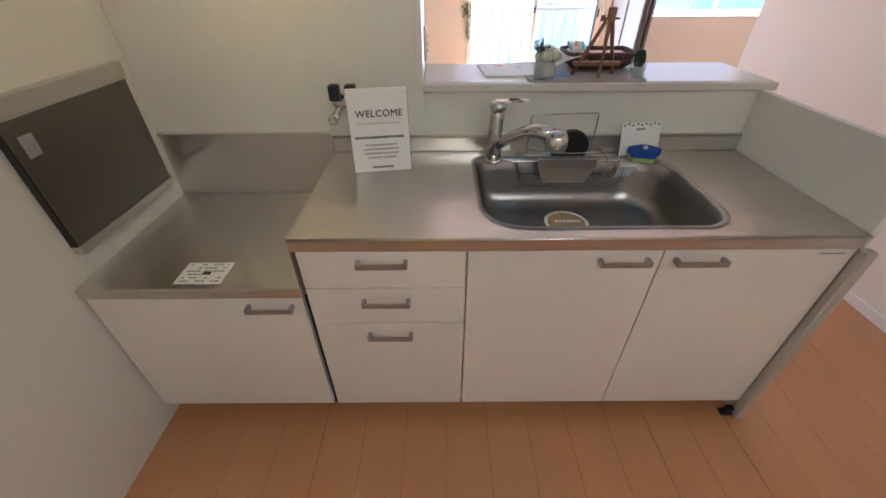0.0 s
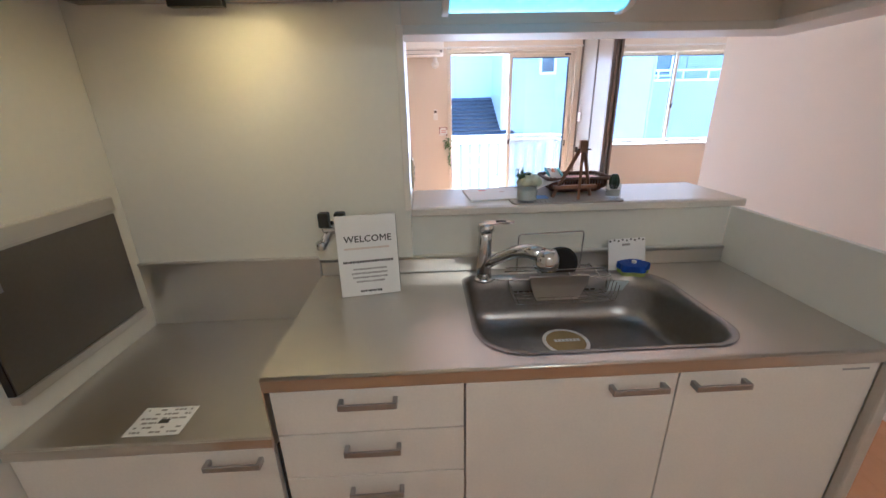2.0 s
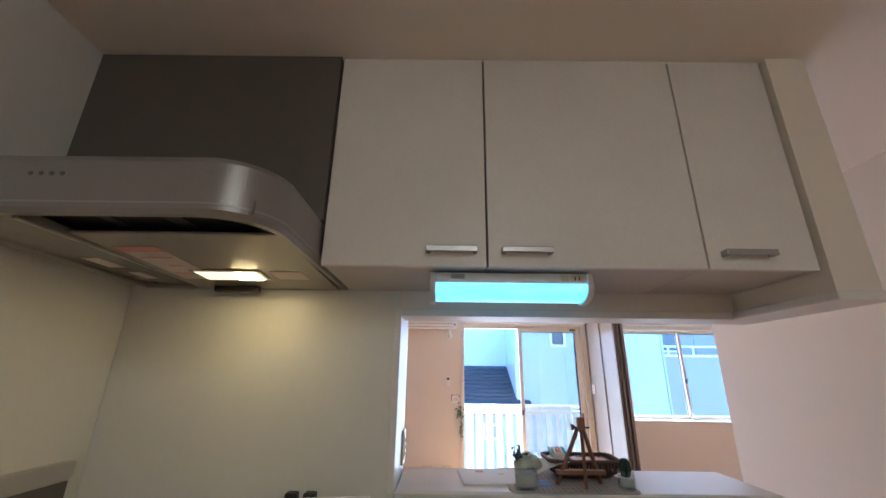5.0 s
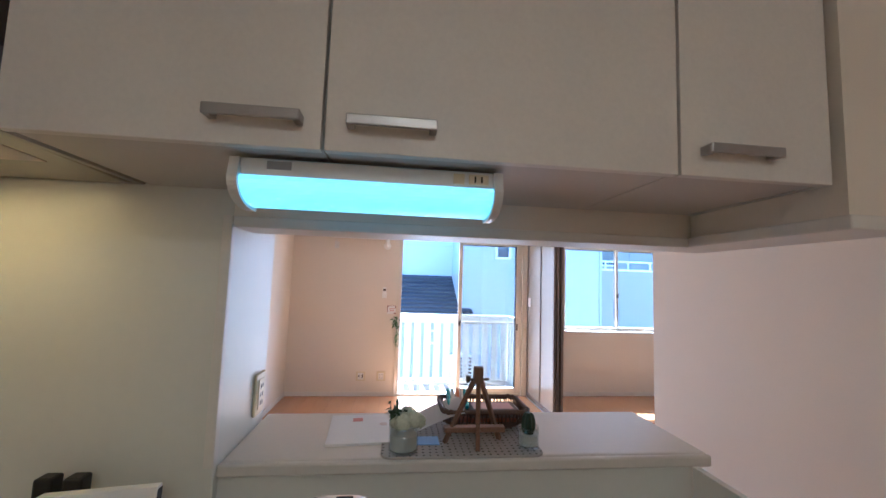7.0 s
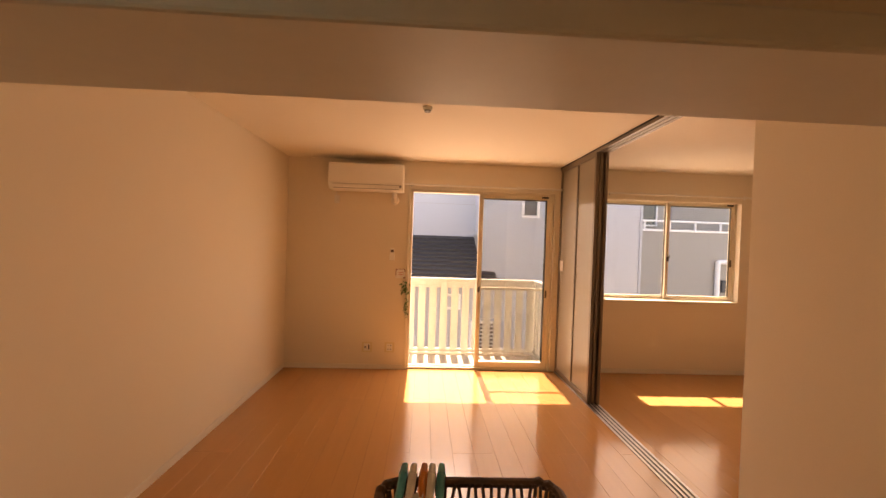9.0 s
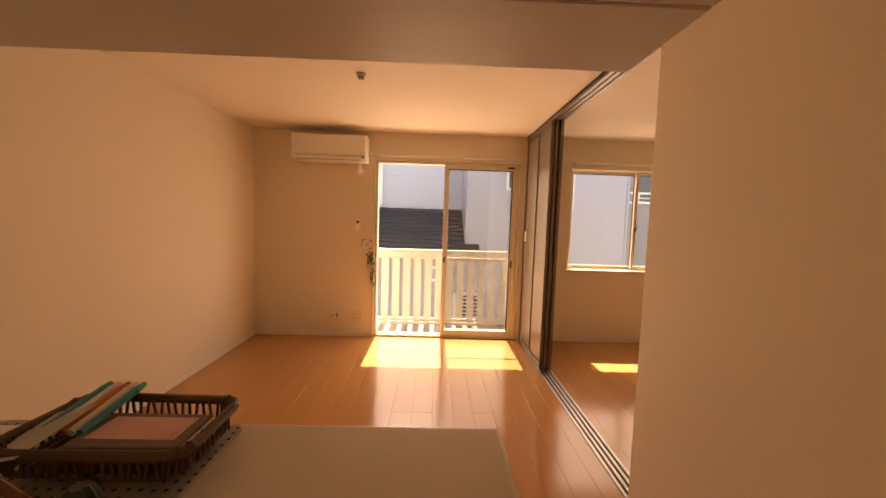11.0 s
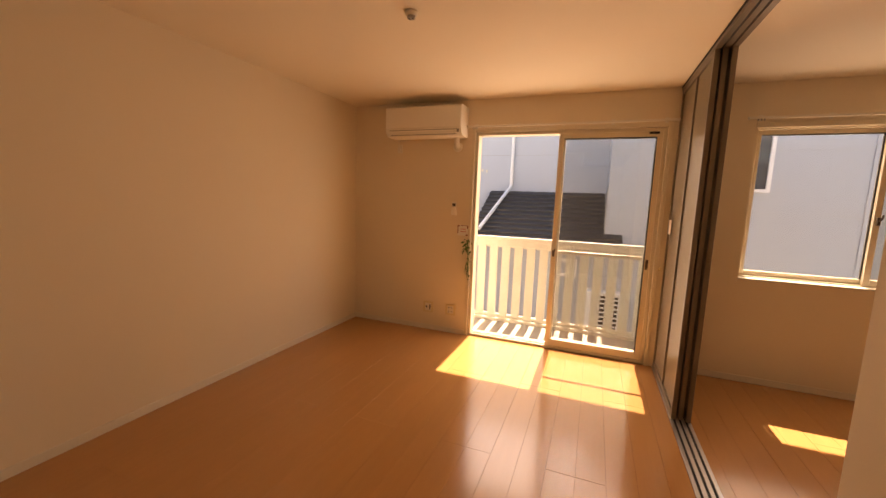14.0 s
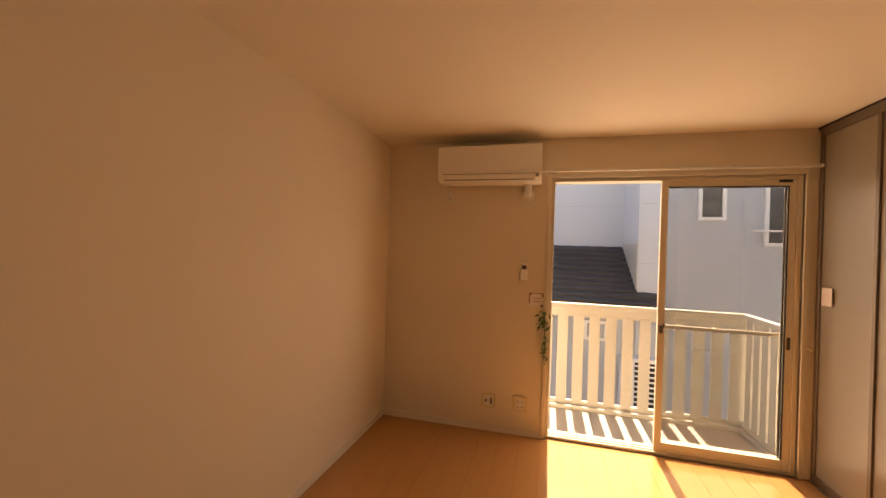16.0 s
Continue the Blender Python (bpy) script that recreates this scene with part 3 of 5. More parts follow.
roof = part("roof", loft([[(0.45, 7.98, 0.70), (2.785, 7.98, 0.70), (2.785, 9.598, 1.60), (0.45, 9.598, 1.60)],
                          [(0.45, 7.98, 0.76), (2.785, 7.98, 0.76), (2.785, 9.598, 1.66), (0.45, 9.598, 1.66)]], True), ROOF, house, "dark grey tiled roof")
NC = 11
for i in range(NC):
    y = 7.95 + i * 1.6 / NC
    z = 0.755 + i * 0.895 / NC
    bm = bmesh.new()
    n = 48
    x_end = 3.07 if y < 8.2 else 2.785
    for k in range(n + 1):
        x = 0.40 + (x_end - 0.40) * k / n
        w = 0.003 * math.sin(2 * math.pi * (x + 0.07 * (i % 2)) / 0.29)
        a = [bm.verts.new((x, y + dy, z + dz + w)) for dy, dz in ((0, -0.02), (0, 0.046), (0.19, 0.11), (0.19, 0.08))]
        if k:
            for p in range(4):
                bm.faces.new((prev[p], a[p], a[(p + 1) % 4], prev[(p + 1) % 4]))
        else:
            bm.faces.new(a)
        prev = a
    bm.faces.new(prev)
    part("tile_course", bm, ROOF, roof)
part("gutter", box(0.38, 3.09, 7.86, 7.95, 0.66, 0.745, 0.01), GREY_PLASTIC, roof)
part("flashing", box(2.775, 2.795, 8.3, 9.6, 0.9, 1.72, 0.002), GREY_PLASTIC, roof)
part("downpipe", tube(bend([(0.84, 9.55, 3.9), (0.84, 9.55, 1.78), (0.60, 8.0, 0.93)], 0.06), 0.034), PIPE, house, "white rain downpipe running over the roof")
for i in range(3):
    part("eyelet", box(0.05 + 0.1 * i, 0.08 + 0.1 * i, 9.57, 9.6, 2.12 - 0.02 * i, 2.17 - 0.02 * i, 0.004), IVORY_PLASTIC, house)


def far_window(x0, x1, z0, z1, y, parent, glass=None):
    w = part("window", box(x0 + 0.03, x1 - 0.03, y - 0.008, y + 0.02, z0 + 0.03, z1 - 0.03), glass or WIN_DARK, parent, "window in a white frame")
    frame_bars(w, "window_frame", x0, x1, y - 0.05, y + 0.01, z0, z1, 0.05, PIPE)
    return w


far_window(3.60, 3.97, 2.09, 2.95, 8.3, house)
far_window(4.46, 5.02, 1.72, 2.95, 8.3, house)
far_window(2.02, 2.38, 0.13, 0.45, 8.32, house, SIDING)
rk = part("drying_rack", boxes((4.30, 4.62, 8.14, 8.152, 1.93, 1.945), (4.30, 4.62, 8.2, 8.212, 1.93, 1.945), (4.30, 4.62, 8.26, 8.272, 1.93, 1.945),
                               *[(4.30 + 0.1 * i, 4.31 + 0.1 * i, 8.14, 8.3, 1.935, 1.955) for i in range(4)]), PIPE, house, "white folding drying rack")
unit = thing("outdoor_unit", (2.84, 8.15, -0.86), "white outdoor air conditioner unit with black grille slots", "air conditioner")
part("bracket", box(2.60, 2.63, 8.0, 8.32, -0.90, -0.86), GREY_PLASTIC, unit)
part("bracket", box(3.05, 3.08, 8.0, 8.32, -0.90, -0.86), GREY_PLASTIC, unit)
part("body", box(2.56, 3.12, 8.03, 8.28, -0.86, -0.04, 0.015), PIPE, unit)
part("grille", box(2.74, 3.09, 8.022, 8.031, -0.80, -0.10), BLACK, unit, "black grille")
for i in range(9):
    part("slat", box(2.73, 3.10, 8.014, 8.024, -0.785 + 0.078 * i, -0.76 + 0.078 * i), PIPE, unit)

far = thing("apartment_building", (9, 11, -3.3), "grey rendered apartment house with a white balcony rail", "building")
part("wall", box(6.6, 14, 11, 11.15, -3.3, 2.04), GREY_WALL, far)
part("coping", box(6.6, 14, 10.97, 11.18, 2.04, 2.10, 0.006), PIPE, far)
for x in (8.2, 9.74, 11.3):
    part("wall_joint", box(x, x + 0.02, 10.994, 11.002, -3.3, 2.04), DECK, far)
for z in (1.32, 0.59, -0.2):
    part("wall_joint", box(6.6, 14, 10.994, 11.002, z, z + 0.02), DECK, far)
part("top_rail", tube([(6.6, 11.07, 2.34), (14, 11.07, 2.34)], 0.03), PIPE, far, "white tubular balcony rail")
for i in range(10):
    part("rail_post", box(7.1 + 0.75 * i, 7.14 + 0.75 * i, 11.05, 11.09, 2.10, 2.32), PIPE, far)
part("wall", box(6.3, 16, 13, 16, -3.3, 7.5), GREY_WALL, far)
lw = far_window(8.75, 9.4, 2.3, 4.0, 13.0, far)
for i in range(34):
    part("shutter_slat", box(9.9, 12.1, 12.955, 12.985, 2.2 + 0.06 * i, 2.245 + 0.06 * i), GREY_PLASTIC, far)
part("duct_pipe", tube(bend([(9.98, 10.93, -1.0), (9.98, 10.93, 1.22), (10.45, 10.93, 1.22), (10.45, 10.93, -1.0)], 0.08), 0.07), PIPE, far, "white duct pipe on the wall")
part("duct_box", box(10.12, 10.32, 10.9, 11.0, 0.35, 0.7, 0.02), WIN_DARK, far)


# ---- kitchen base units ----
def bar_handle(parent, xc, z, y, w=0.142, depth=0.028):
    """Flat bar on two feet, bowed at the ends."""
    bm = bmesh.new()
    add_box(bm, xc - w / 2, xc + w / 2, y - depth, y - depth + 0.006, z - 0.009, z + 0.009, 0.0025)
    h = part("handle", bm, HANDLE, parent, "satin grey bar handle")
    for s in (-1, 1):
        x = xc + s * (w / 2 - 0.006)
        part("handle_foot", box(x - 0.006, x + 0.006, y - depth + 0.004, y, z - 0.008, z + 0.008, 0.002), HANDLE, h)


def unit_box(name, x0, x1, z0, z1, label):
    t = thing(name, ((x0 + x1) / 2, 0.28, 0.0), label, "cabinet", "kitchen base units")
    part("body", boxes((x0, x0 + 0.016, 0.003, 0.56, z0, z1), (x1 - 0.016, x1, 0.003, 0.56, z0, z1), (x0 + 0.016, x1 - 0.016, 0.003, 0.56, z0, z0 + 0.016),
                       (x0 + 0.016, x1 - 0.016, 0.545, 0.56, z0 + 0.016, z1)), LAMINATE, t)
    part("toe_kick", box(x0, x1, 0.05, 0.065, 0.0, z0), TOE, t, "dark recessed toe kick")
    return t


def front(parent, name, x0, x1, z0, z1, hx, hz):
    d = part(name, box(x0 + 0.0018, x1 - 0.0018, -0.016, 0.001, z0 + 0.0018, z1 - 0.0018, 0.0015), LAMINATE, parent, "cream laminate front")
    bar_handle(d, hx, hz, -0.016)
    return d


FB = 0.083
g = unit_box("stove_cabinet", 0.006, 0.652, FB, 0.632, "low cream laminate cabinet under the steel stove shelf")
front(g, "door", 0.006, 0.650, FB, 0.632, 0.548, 0.598)
d = unit_box("drawer_cabinet", 0.662, 1.132, FB, 0.802, "cream laminate cabinet with three drawers")
front(d, "drawer", 0.664, 1.131, 0.667, 0.802, 0.898, 0.766)
front(d, "drawer", 0.664, 1.131, 0.522, 0.667, 0.898, 0.62)
front(d, "drawer", 0.664, 1.131, FB, 0.522, 0.898, 0.474)
s = unit_box("sink_cabinet", 1.133, 2.19, FB, 0.802, "cream laminate two-door sink cabinet")
front(s, "door", 1.133, 1.666, FB, 0.802, 1.561, 0.768)
front(s, "door", 1.666, 2.188, FB, 0.802, 1.769, 0.768)
# solid strip that paints the shade between the two cabinets
part("gap_shade_strip", box(0.6535, 0.6612, -0.008, 0.002, FB, 0.632), RECESS_SHADE, d, "dark strip for the shaded gap beside the stove cabinet")
part("maker_plate", box(2.09, 2.16, -0.0172, -0.0158, 0.783, 0.788), GREY_PLASTIC, s)
endp = thing("end_post", (2.2, -0.02, 0.0), "grey-beige painted edge post at the counter end", "post")
part("post", box(2.1885, 2.222, -0.044, -0.013, 0.0, 0.803, 0.006), POST, endp)
part("foot_stop", boxes((2.145, 2.19, -0.03, 0.0, 0.0, 0.014), (2.165, 2.19, -0.024, -0.004, 0.014, 0.04), bev=0.005), BLACK, endp, "black plastic foot stop")

shelf = thing("stove_shelf", (0.33, 0.28, 0.64), "brushed steel stove shelf with a high back plate", "counter")
part("top", box(0.002, 0.655, -0.022, 0.572, 0.634, 0.672, 0.005), STEEL, shelf)
part("back_plate", box(0.002, 0.650, 0.566, 0.578, 0.672, 0.918, 0.003), STEEL, shelf)
part("back_lip", box(0.002, 0.650, 0.560, 0.579, 0.911, 0.922, 0.003), STEEL, shelf)
part("front_lip", box(0.004, 0.652, -0.0245, -0.0215, 0.639, 0.668, 0.001), STEEL, shelf)

# steel worktop with a hole, and the bowl in it
SX0, SX1, SY0, SY1, CT = 1.182, 1.876, 0.032, 0.50, 0.845
top = thing("steel_worktop", (1.42, 0.28, 0.80), "brushed steel worktop with an inset sink", "worktop")
bm = bmesh.new()
n = 12
hole = rounded(SX0, SX1, SY0, SY1, (0.13, 0.10, 0.13, 0.05), n)
outer = []
cx, cy = (SX0 + SX1) / 2, (SY0 + SY1) / 2
for x, y in hole:
    dx, dy = x - cx, y - cy
    k = min((2.193 - cx) / dx if dx > 1e-6 else (0.653 - cx) / dx if dx < -1e-6 else 9e9, (0.572 - cy) / dy if dy > 1e-6 else (-0.022 - cy) / dy if dy < -1e-6 else 9e9)
    outer.append((cx + dx * k, cy + dy * k))
for tgt in ((0.653, -0.022), (2.193, -0.022), (2.193, 0.572), (0.653, 0.572)):
    j = min(range(len(outer)), key=lambda i: (outer[i][0] - tgt[0]) ** 2 + (outer[i][1] - tgt[1]) ** 2)
    outer[j] = tgt
ho = [bm.verts.new((x, y, CT)) for x, y in hole]
ou = [bm.verts.new((x, y, CT)) for x, y in outer]
od = [bm.verts.new((x, y, CT - 0.040)) for x, y in outer]
for i in range(len(hole)):
    j = (i + 1) % len(hole)
    bm.faces.new((ho[i], ho[j], ou[j], ou[i]))
    bm.faces.new((ou[i], ou[j], od[j], od[i]))
part("top", bm, STEEL, top)
part("front_roll", tube([(0.655, -0.020, CT - 0.004), (2.192, -0.020, CT - 0.004)], 0.0055, 8), STEEL, top, "rolled front edge", True)
part("upstand", box(0.655, 2.19, 0.563, 0.578, CT, 0.905, 0.004), STEEL, top)
part("upstand_roll", tube([(0.655, 0.566, 0.904), (2.19, 0.566, 0.904)], 0.006, 8), STEEL, top, "", True)
part("side_plate", box(0.651, 0.655, -0.02, 0.572, 0.674, CT - 0.002), STEEL, top)


def inset(k, z):
    return [(x + (cx - x) / abs(cx - x or 1) * min(abs(cx - x), k), y + (cy - y) / abs(cy - y or 1) * min(abs(cy - y), k), z) for x, y in hole]


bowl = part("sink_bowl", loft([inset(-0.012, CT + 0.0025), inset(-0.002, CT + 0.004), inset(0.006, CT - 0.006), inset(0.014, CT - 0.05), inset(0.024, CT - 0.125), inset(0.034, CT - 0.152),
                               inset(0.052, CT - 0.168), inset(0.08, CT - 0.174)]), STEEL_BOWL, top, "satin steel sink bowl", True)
part("drain_cover", lathe([(0.0, 0.004), (0.062, 0.004), (0.068, 0.001), (0.068, -0.002), (0.0, -0.002)], (1.51, 0.32, CT - 0.17), 32), GOLD, bowl, "round brown protective sticker with a pale rim")
part("sticker_rim", lathe([(0.066, 0.002), (0.078, 0.002), (0.078, -0.002), (0.066, -0.002)], (1.51, 0.32, CT - 0.17), 32), PAPER, bowl)
part("sticker_tab", box(1.435, 1.47, 0.235, 0.262, CT - 0.172, CT - 0.1685), PAPER, bowl)
part("sticker_print", boxes(*[(1.47 + 0.013 * i, 1.48 + 0.013 * i, 0.315, 0.33, CT - 0.1655, CT - 0.165) for i in range(7)]), PAPER, bowl)
part("care_label", box(1.71, 1.83, 0.478, 0.484, CT - 0.066, CT - 0.028), LABEL_BLUE, bowl, "pale care label stuck to the bowl")
part("overflow_slots", boxes(*[(1.36 + 0.022 * i, 1.375 + 0.022 * i, 0.476, 0.483, CT - 0.06, CT - 0.054) for i in range(5)],
                             *[(1.56 + 0.022 * i, 1.575 + 0.022 * i, 0.476, 0.483, CT - 0.06, CT - 0.054) for i in range(5)]), RECESS_SHADE, bowl)

# tap
tap = thing("kitchen_tap", (1.25, 0.47, CT), "chrome single-lever kitchen tap", "tap")
part("base_ring", lathe([(0.034, 0), (0.034, 0.006), (0.028, 0.012)], (1.25, 0.47, CT + 0.004), 24), CHROME, tap, "", True)
part("column", tube([(1.25, 0.47, CT + 0.01), (1.25, 0.472, 0.93), (1.253, 0.476, 1.0), (1.256, 0.478, 1.035)], 0.027, 24, 0.023), CHROME, tap, "", True)
sp = part("spout", tube([(1.255, 0.465, 0.905), (1.29, 0.43, 0.945), (1.335, 0.37, 0.99), (1.365, 0.325, 1.008), (1.395, 0.285, 1.008)], 0.017, 18, 0.024), CHROME, tap, "", True)
part("spray_head", lathe([(0.0, 0.03), (0.024, 0.028), (0.033, 0.01), (0.035, -0.012), (0.030, -0.03), (0.0, -0.032)], (1.408, 0.27, 0.998), 24), CHROME, sp, "round chrome spray head", True)
lv = part("lever", loft([[(1.235 + 0.118 * t, 0.478 + w * dy, 1.048 + 0.016 * t - 0.010 * t * t + dz) for dy, dz in ((-1, 0.0), (1, 0.0), (1, 0.007), (-1, 0.007))]
                         for t, w in ((0.0, 0.012), (0.15, 0.020), (0.5, 0.017), (0.85, 0.012), (1.0, 0.006))], True), CHROME, tap)
part("lever_cap", lathe([(0.028, 0.0), (0.029, 0.018), (0.022, 0.028), (0.0, 0.03)], (1.256, 0.478, 1.028), 20), CHROME, lv, "", True)
part("lever_slot", box(1.29, 1.325, 0.472, 0.484, 1.0575, 1.0625, 0.0), RECESS_SHADE, lv)

# wire rack, cloth and sponge by the sink
rack = thing("wire_dish_rack", (1.5, 0.5, CT), "thin steel wire rack over the sink back", "dish rack")
part("wire_hoop", tube(bend([(1.385, 0.545, CT), (1.385, 0.535, 0.992), (1.625, 0.535, 0.998), (1.625, 0.545, CT)], 0.012), 0.003, 8), CHROME, rack, "", True)
part("wire_front", tube(bend([(1.24, 0.50, CT + 0.003), (1.30, 0.44, CT + 0.012), (1.70, 0.44, CT + 0.012), (1.72, 0.52, CT + 0.003)], 0.02), 0.003, 8), CHROME, rack, "", True)
part("wire_cross", tube([(1.33, 0.50, CT + 0.018), (1.70, 0.50, CT + 0.018)], 0.003, 8), CHROME, rack, "", True)
part("wire_cross", tube([(1.34, 0.53, CT + 0.02), (1.66, 0.53, CT + 0.02)], 0.003, 8), CHROME, rack, "", True)
for x in (1.45, 1.56, 1.66):
    part("wire_leg", tube([(x, 0.545, CT + 0.02), (x, 0.44, CT + 0.012)], 0.0028, 8), CHROME, rack, "", True)
for i in range(5):
    part("basket_wire", tube(bend([(1.335, 0.475 - 0.022 * i, CT + 0.002), (1.345, 0.47 - 0.022 * i, CT - 0.055), (1.695, 0.47 - 0.022 * i, CT - 0.055), (1.705, 0.475 - 0.022 * i, CT + 0.002)], 0.015, 3), 0.0016, 6), CHROME, rack)
for i in range(6):
    part("basket_wire", tube([(1.36 + 0.064 * i, 0.475, CT - 0.053), (1.36 + 0.064 * i, 0.382, CT - 0.053)], 0.0016, 6), CHROME, rack)
part("drain_plate", loft([[(x0, y, z), (x1, y, z), (x1, y + 0.012, z), (x0, y + 0.012, z)] for x0, x1, y, z in ((1.405, 1.615, 0.425, CT + 0.024), (1.41, 1.61, 0.428, CT - 0.01), (1.435, 1.585, 0.44, CT - 0.075))], True), STEEL, rack, "grey steel caddy plate")
plug = thing("sink_stopper", (1.53, 0.52, CT), "black rubber sink stopper leaning in the wire rack", "sink stopper")
part("disc", lathe([(0.0, 0.006), (0.062, 0.005), (0.07, 0.0), (0.062, -0.006), (0.0, -0.006)], (1.535, 0.515, 0.877), 28, "y"), BLACK, plug)
card = thing("sponge_card", (1.80, 0.53, CT), "white printed card leaning behind a blue sponge", "card")
mc = pose(1.80, 0.525, CT, -14, 0, 6)
part("card", box(-0.075, 0.075, -0.001, 0.001, 0.0, 0.115, m=mc), PAPER, card)
random.seed(4)
part("card_title", box(-0.02, 0.012, -0.0018, -0.0008, 0.088, 0.096, m=mc), INK_GREY, card)
for i in range(9):
    part("speckle", box(-0.07 + 0.0165 * i, -0.063 + 0.0165 * i, -0.0017, -0.0008, 0.104 + 0.004 * (i % 2), 0.11 + 0.004 * (i % 2), m=mc), INK, card)
sponge = thing("sponge", (1.80, 0.485, CT), "blue flower-shaped sponge with a green scouring side", "sponge")


def flower(rad, z0, z1, at):
    pts = []
    for k in range(60):
        a = 2 * math.pi * k / 60
        r = rad * (1 + 0.13 * math.cos(5 * a))
        pts.append((at[0] + 1.35 * r * math.cos(a), at[1] + r * math.sin(a)))
    return prism(pts, z0, z1, 0.005)


part("scour_pad", flower(0.038, CT + 0.001, CT + 0.016, (1.80, 0.485)), GREEN_SP, sponge, "green scouring layer")
part("foam", flower(0.040, CT + 0.0165, CT + 0.040, (1.80, 0.485)), BLUE, sponge, "blue foam layer")
part("tag", lathe([(0.008, 0.0), (0.008, 0.008), (0.0, 0.01)], (1.80, 0.485, CT + 0.04), 12), PAPER, sponge)

# welcome board
wb = thing("welcome_board", (0.86, 0.40, CT), "white printed welcome board standing on the worktop", "sign")
mw = pose(0.862, 0.392, CT, -9, 0, 9)
part("board", box(-0.097, 0.097, 0.0, 0.026, 0.001, 0.268, 0.002, m=mw), PAPER, wb)
# right side darkened by a strip that paints its shade
part("shaded_side_edge", box(0.0972, 0.0982, 0.002, 0.024, 0.01, 0.262, m=mw), INK, wb)
lettering("welcome_word", "WELCOME", 0.030, mw @ pose(0.003, -0.0008, 0.182, 90, 0, 0), INK, wb)
part("print_line", box(-0.075, 0.07, -0.0012, -0.0002, 0.158, 0.164, m=mw), LABEL_PALE, wb)
random.seed(21)
for a, b, z, h, ink in ((-0.082, 0.08, 0.112, 0.0085, INK), (-0.052, 0.052, 0.088, 0.0065, INK_GREY), (-0.058, 0.058, 0.074, 0.0065, INK_GREY),
                        (-0.056, 0.056, 0.060, 0.0065, INK_GREY), (-0.045, 0.045, 0.046, 0.0065, INK_GREY), (-0.035, 0.035, 0.012, 0.008, INK)):
    marks, x = [], a
    while x < b:
        w = h * random.uniform(0.45, 0.95)
        marks.append((x, x + w, -0.0012, -0.0002, z + random.uniform(0, 0.25) * h, z + h))
        x += w + h * 0.22
    bm = boxes(*marks)
    bmesh.ops.transform(bm, matrix=mw, verts=bm.verts)
    part("print_line", bm, ink, wb)["kind"] = "stuff"

valve = thing("gas_valve", (0.70, KW, 1.03), "chrome and black gas outlet valve on the wall", "valve")
part("wall_flange", lathe([(0.026, 0.0), (0.026, -0.012), (0.018, -0.016)], (0.715, KW, 1.035), 20, "y"), CHROME, valve, "", True)
part("body", tube(bend([(0.715, KW - 0.01, 1.035), (0.715, KW - 0.055, 1.035), (0.69, KW - 0.075, 0.99)], 0.02), 0.014, 14), CHROME, valve, "", True)
part("nozzle", lathe([(0.016, 0.0), (0.018, 0.02), (0.012, 0.028)], (0.685, KW - 0.078, 0.975), 16), CHROME, valve, "", True)
for x in (0.70, 0.755):
    part("knob", box(x - 0.018, x + 0.018, KW - 0.075, KW - 0.04, 1.048, 1.10, 0.006), BLACK, valve, "black lever knob")
part("manifold", box(0.69, 0.79, KW - 0.07, KW - 0.035, 1.03, 1.05, 0.006), CHROME, valve)

lab = thing("shelf_sticker", (0.34, 0.05, 0.672), "white printed care sticker on the stove shelf", "sticker")
ml = pose(0.343, 0.053, 0.6722, 0, 0, 0)
part("paper", box(-0.07, 0.07, -0.05, 0.05, 0, 0.0008, m=ml), PAPER, lab)
random.seed(31)
for i in range(6):
    marks, x = [], -0.058
    while x < 0.058:
        w = random.uniform(0.004, 0.018)
        if random.random() < 0.72:
            marks.append((x, min(x + w, 0.06), -0.042 + 0.0155 * i, -0.036 + 0.0155 * i, 0.0008, 0.0012))
        x += w + 0.003
    bm = boxes(*marks)
    bmesh.ops.transform(bm, matrix=ml, verts=bm.verts)
    part("print_line", bm, INK_GREY, lab)["kind"] = "stuff"
part("print_mark", box(-0.005, 0.02, -0.01, 0.004, 0.0009, 0.0014, m=ml), INK, lab)

guard = thing("heat_guard", (0.02, 0.28, 0.75), "dull steel heat guard plate hung on the wall beside the stove", "guard plate")
part("plate", box(0.016, 0.024, 0.05, 0.508, 0.775, 1.125, 0.002), STEEL_DARK, guard)
part("top_flange", box(0.0, 0.03, 0.045, 0.515, 1.135, 1.178, 0.003), STEEL, guard, "lighter steel top flange")
part("hinge", box(0.0, 0.02, 0.05, 0.51, 1.125, 1.136), STEEL, guard)
part("bottom_flange", box(0.0, 0.03, 0.045, 0.512, 0.748, 0.775, 0.003), STEEL, guard)
part("near_edge", box(0.0, 0.020, 0.046, 0.05, 0.75, 1.13, 0.001), BLACK, guard)
part("care_label", box(0.0242, 0.0248, 0.075, 0.115, 1.03, 1.085), GREY_PLASTIC, guard, "small faded label")

# ---- wall cabinets, lamp and hood ----
UB, UT, UY = 1.732, 2.44, 0.212


def wall_unit(x0, x1, hx, label):
    t = thing("wall_cabinet", ((x0 + x1) / 2, 0.4, UB), label, "cabinet", "kitchen wall cabinets")
    part("body", box(x0 + 0.001, x1 - 0.001, UY + 0.02, 0.578, UB + 0.002, UT), UNDER_SHADE, t)
    dd = part("door", box(x0 + 0.0018, x1 - 0.0018, UY, UY + 0.018, UB - 0.004, UT - 0.002, 0.0015), LAMINATE, t, "cream laminate door")
    bar_handle(dd, hx, 1.772, UY)
    return t


wall_unit(0.808, 1.272, 1.172, "cream laminate wall cabinet, handle low on the door")
wall_unit(1.274, 1.884, 1.382, "wide cream laminate wall cabinet over the lamp")
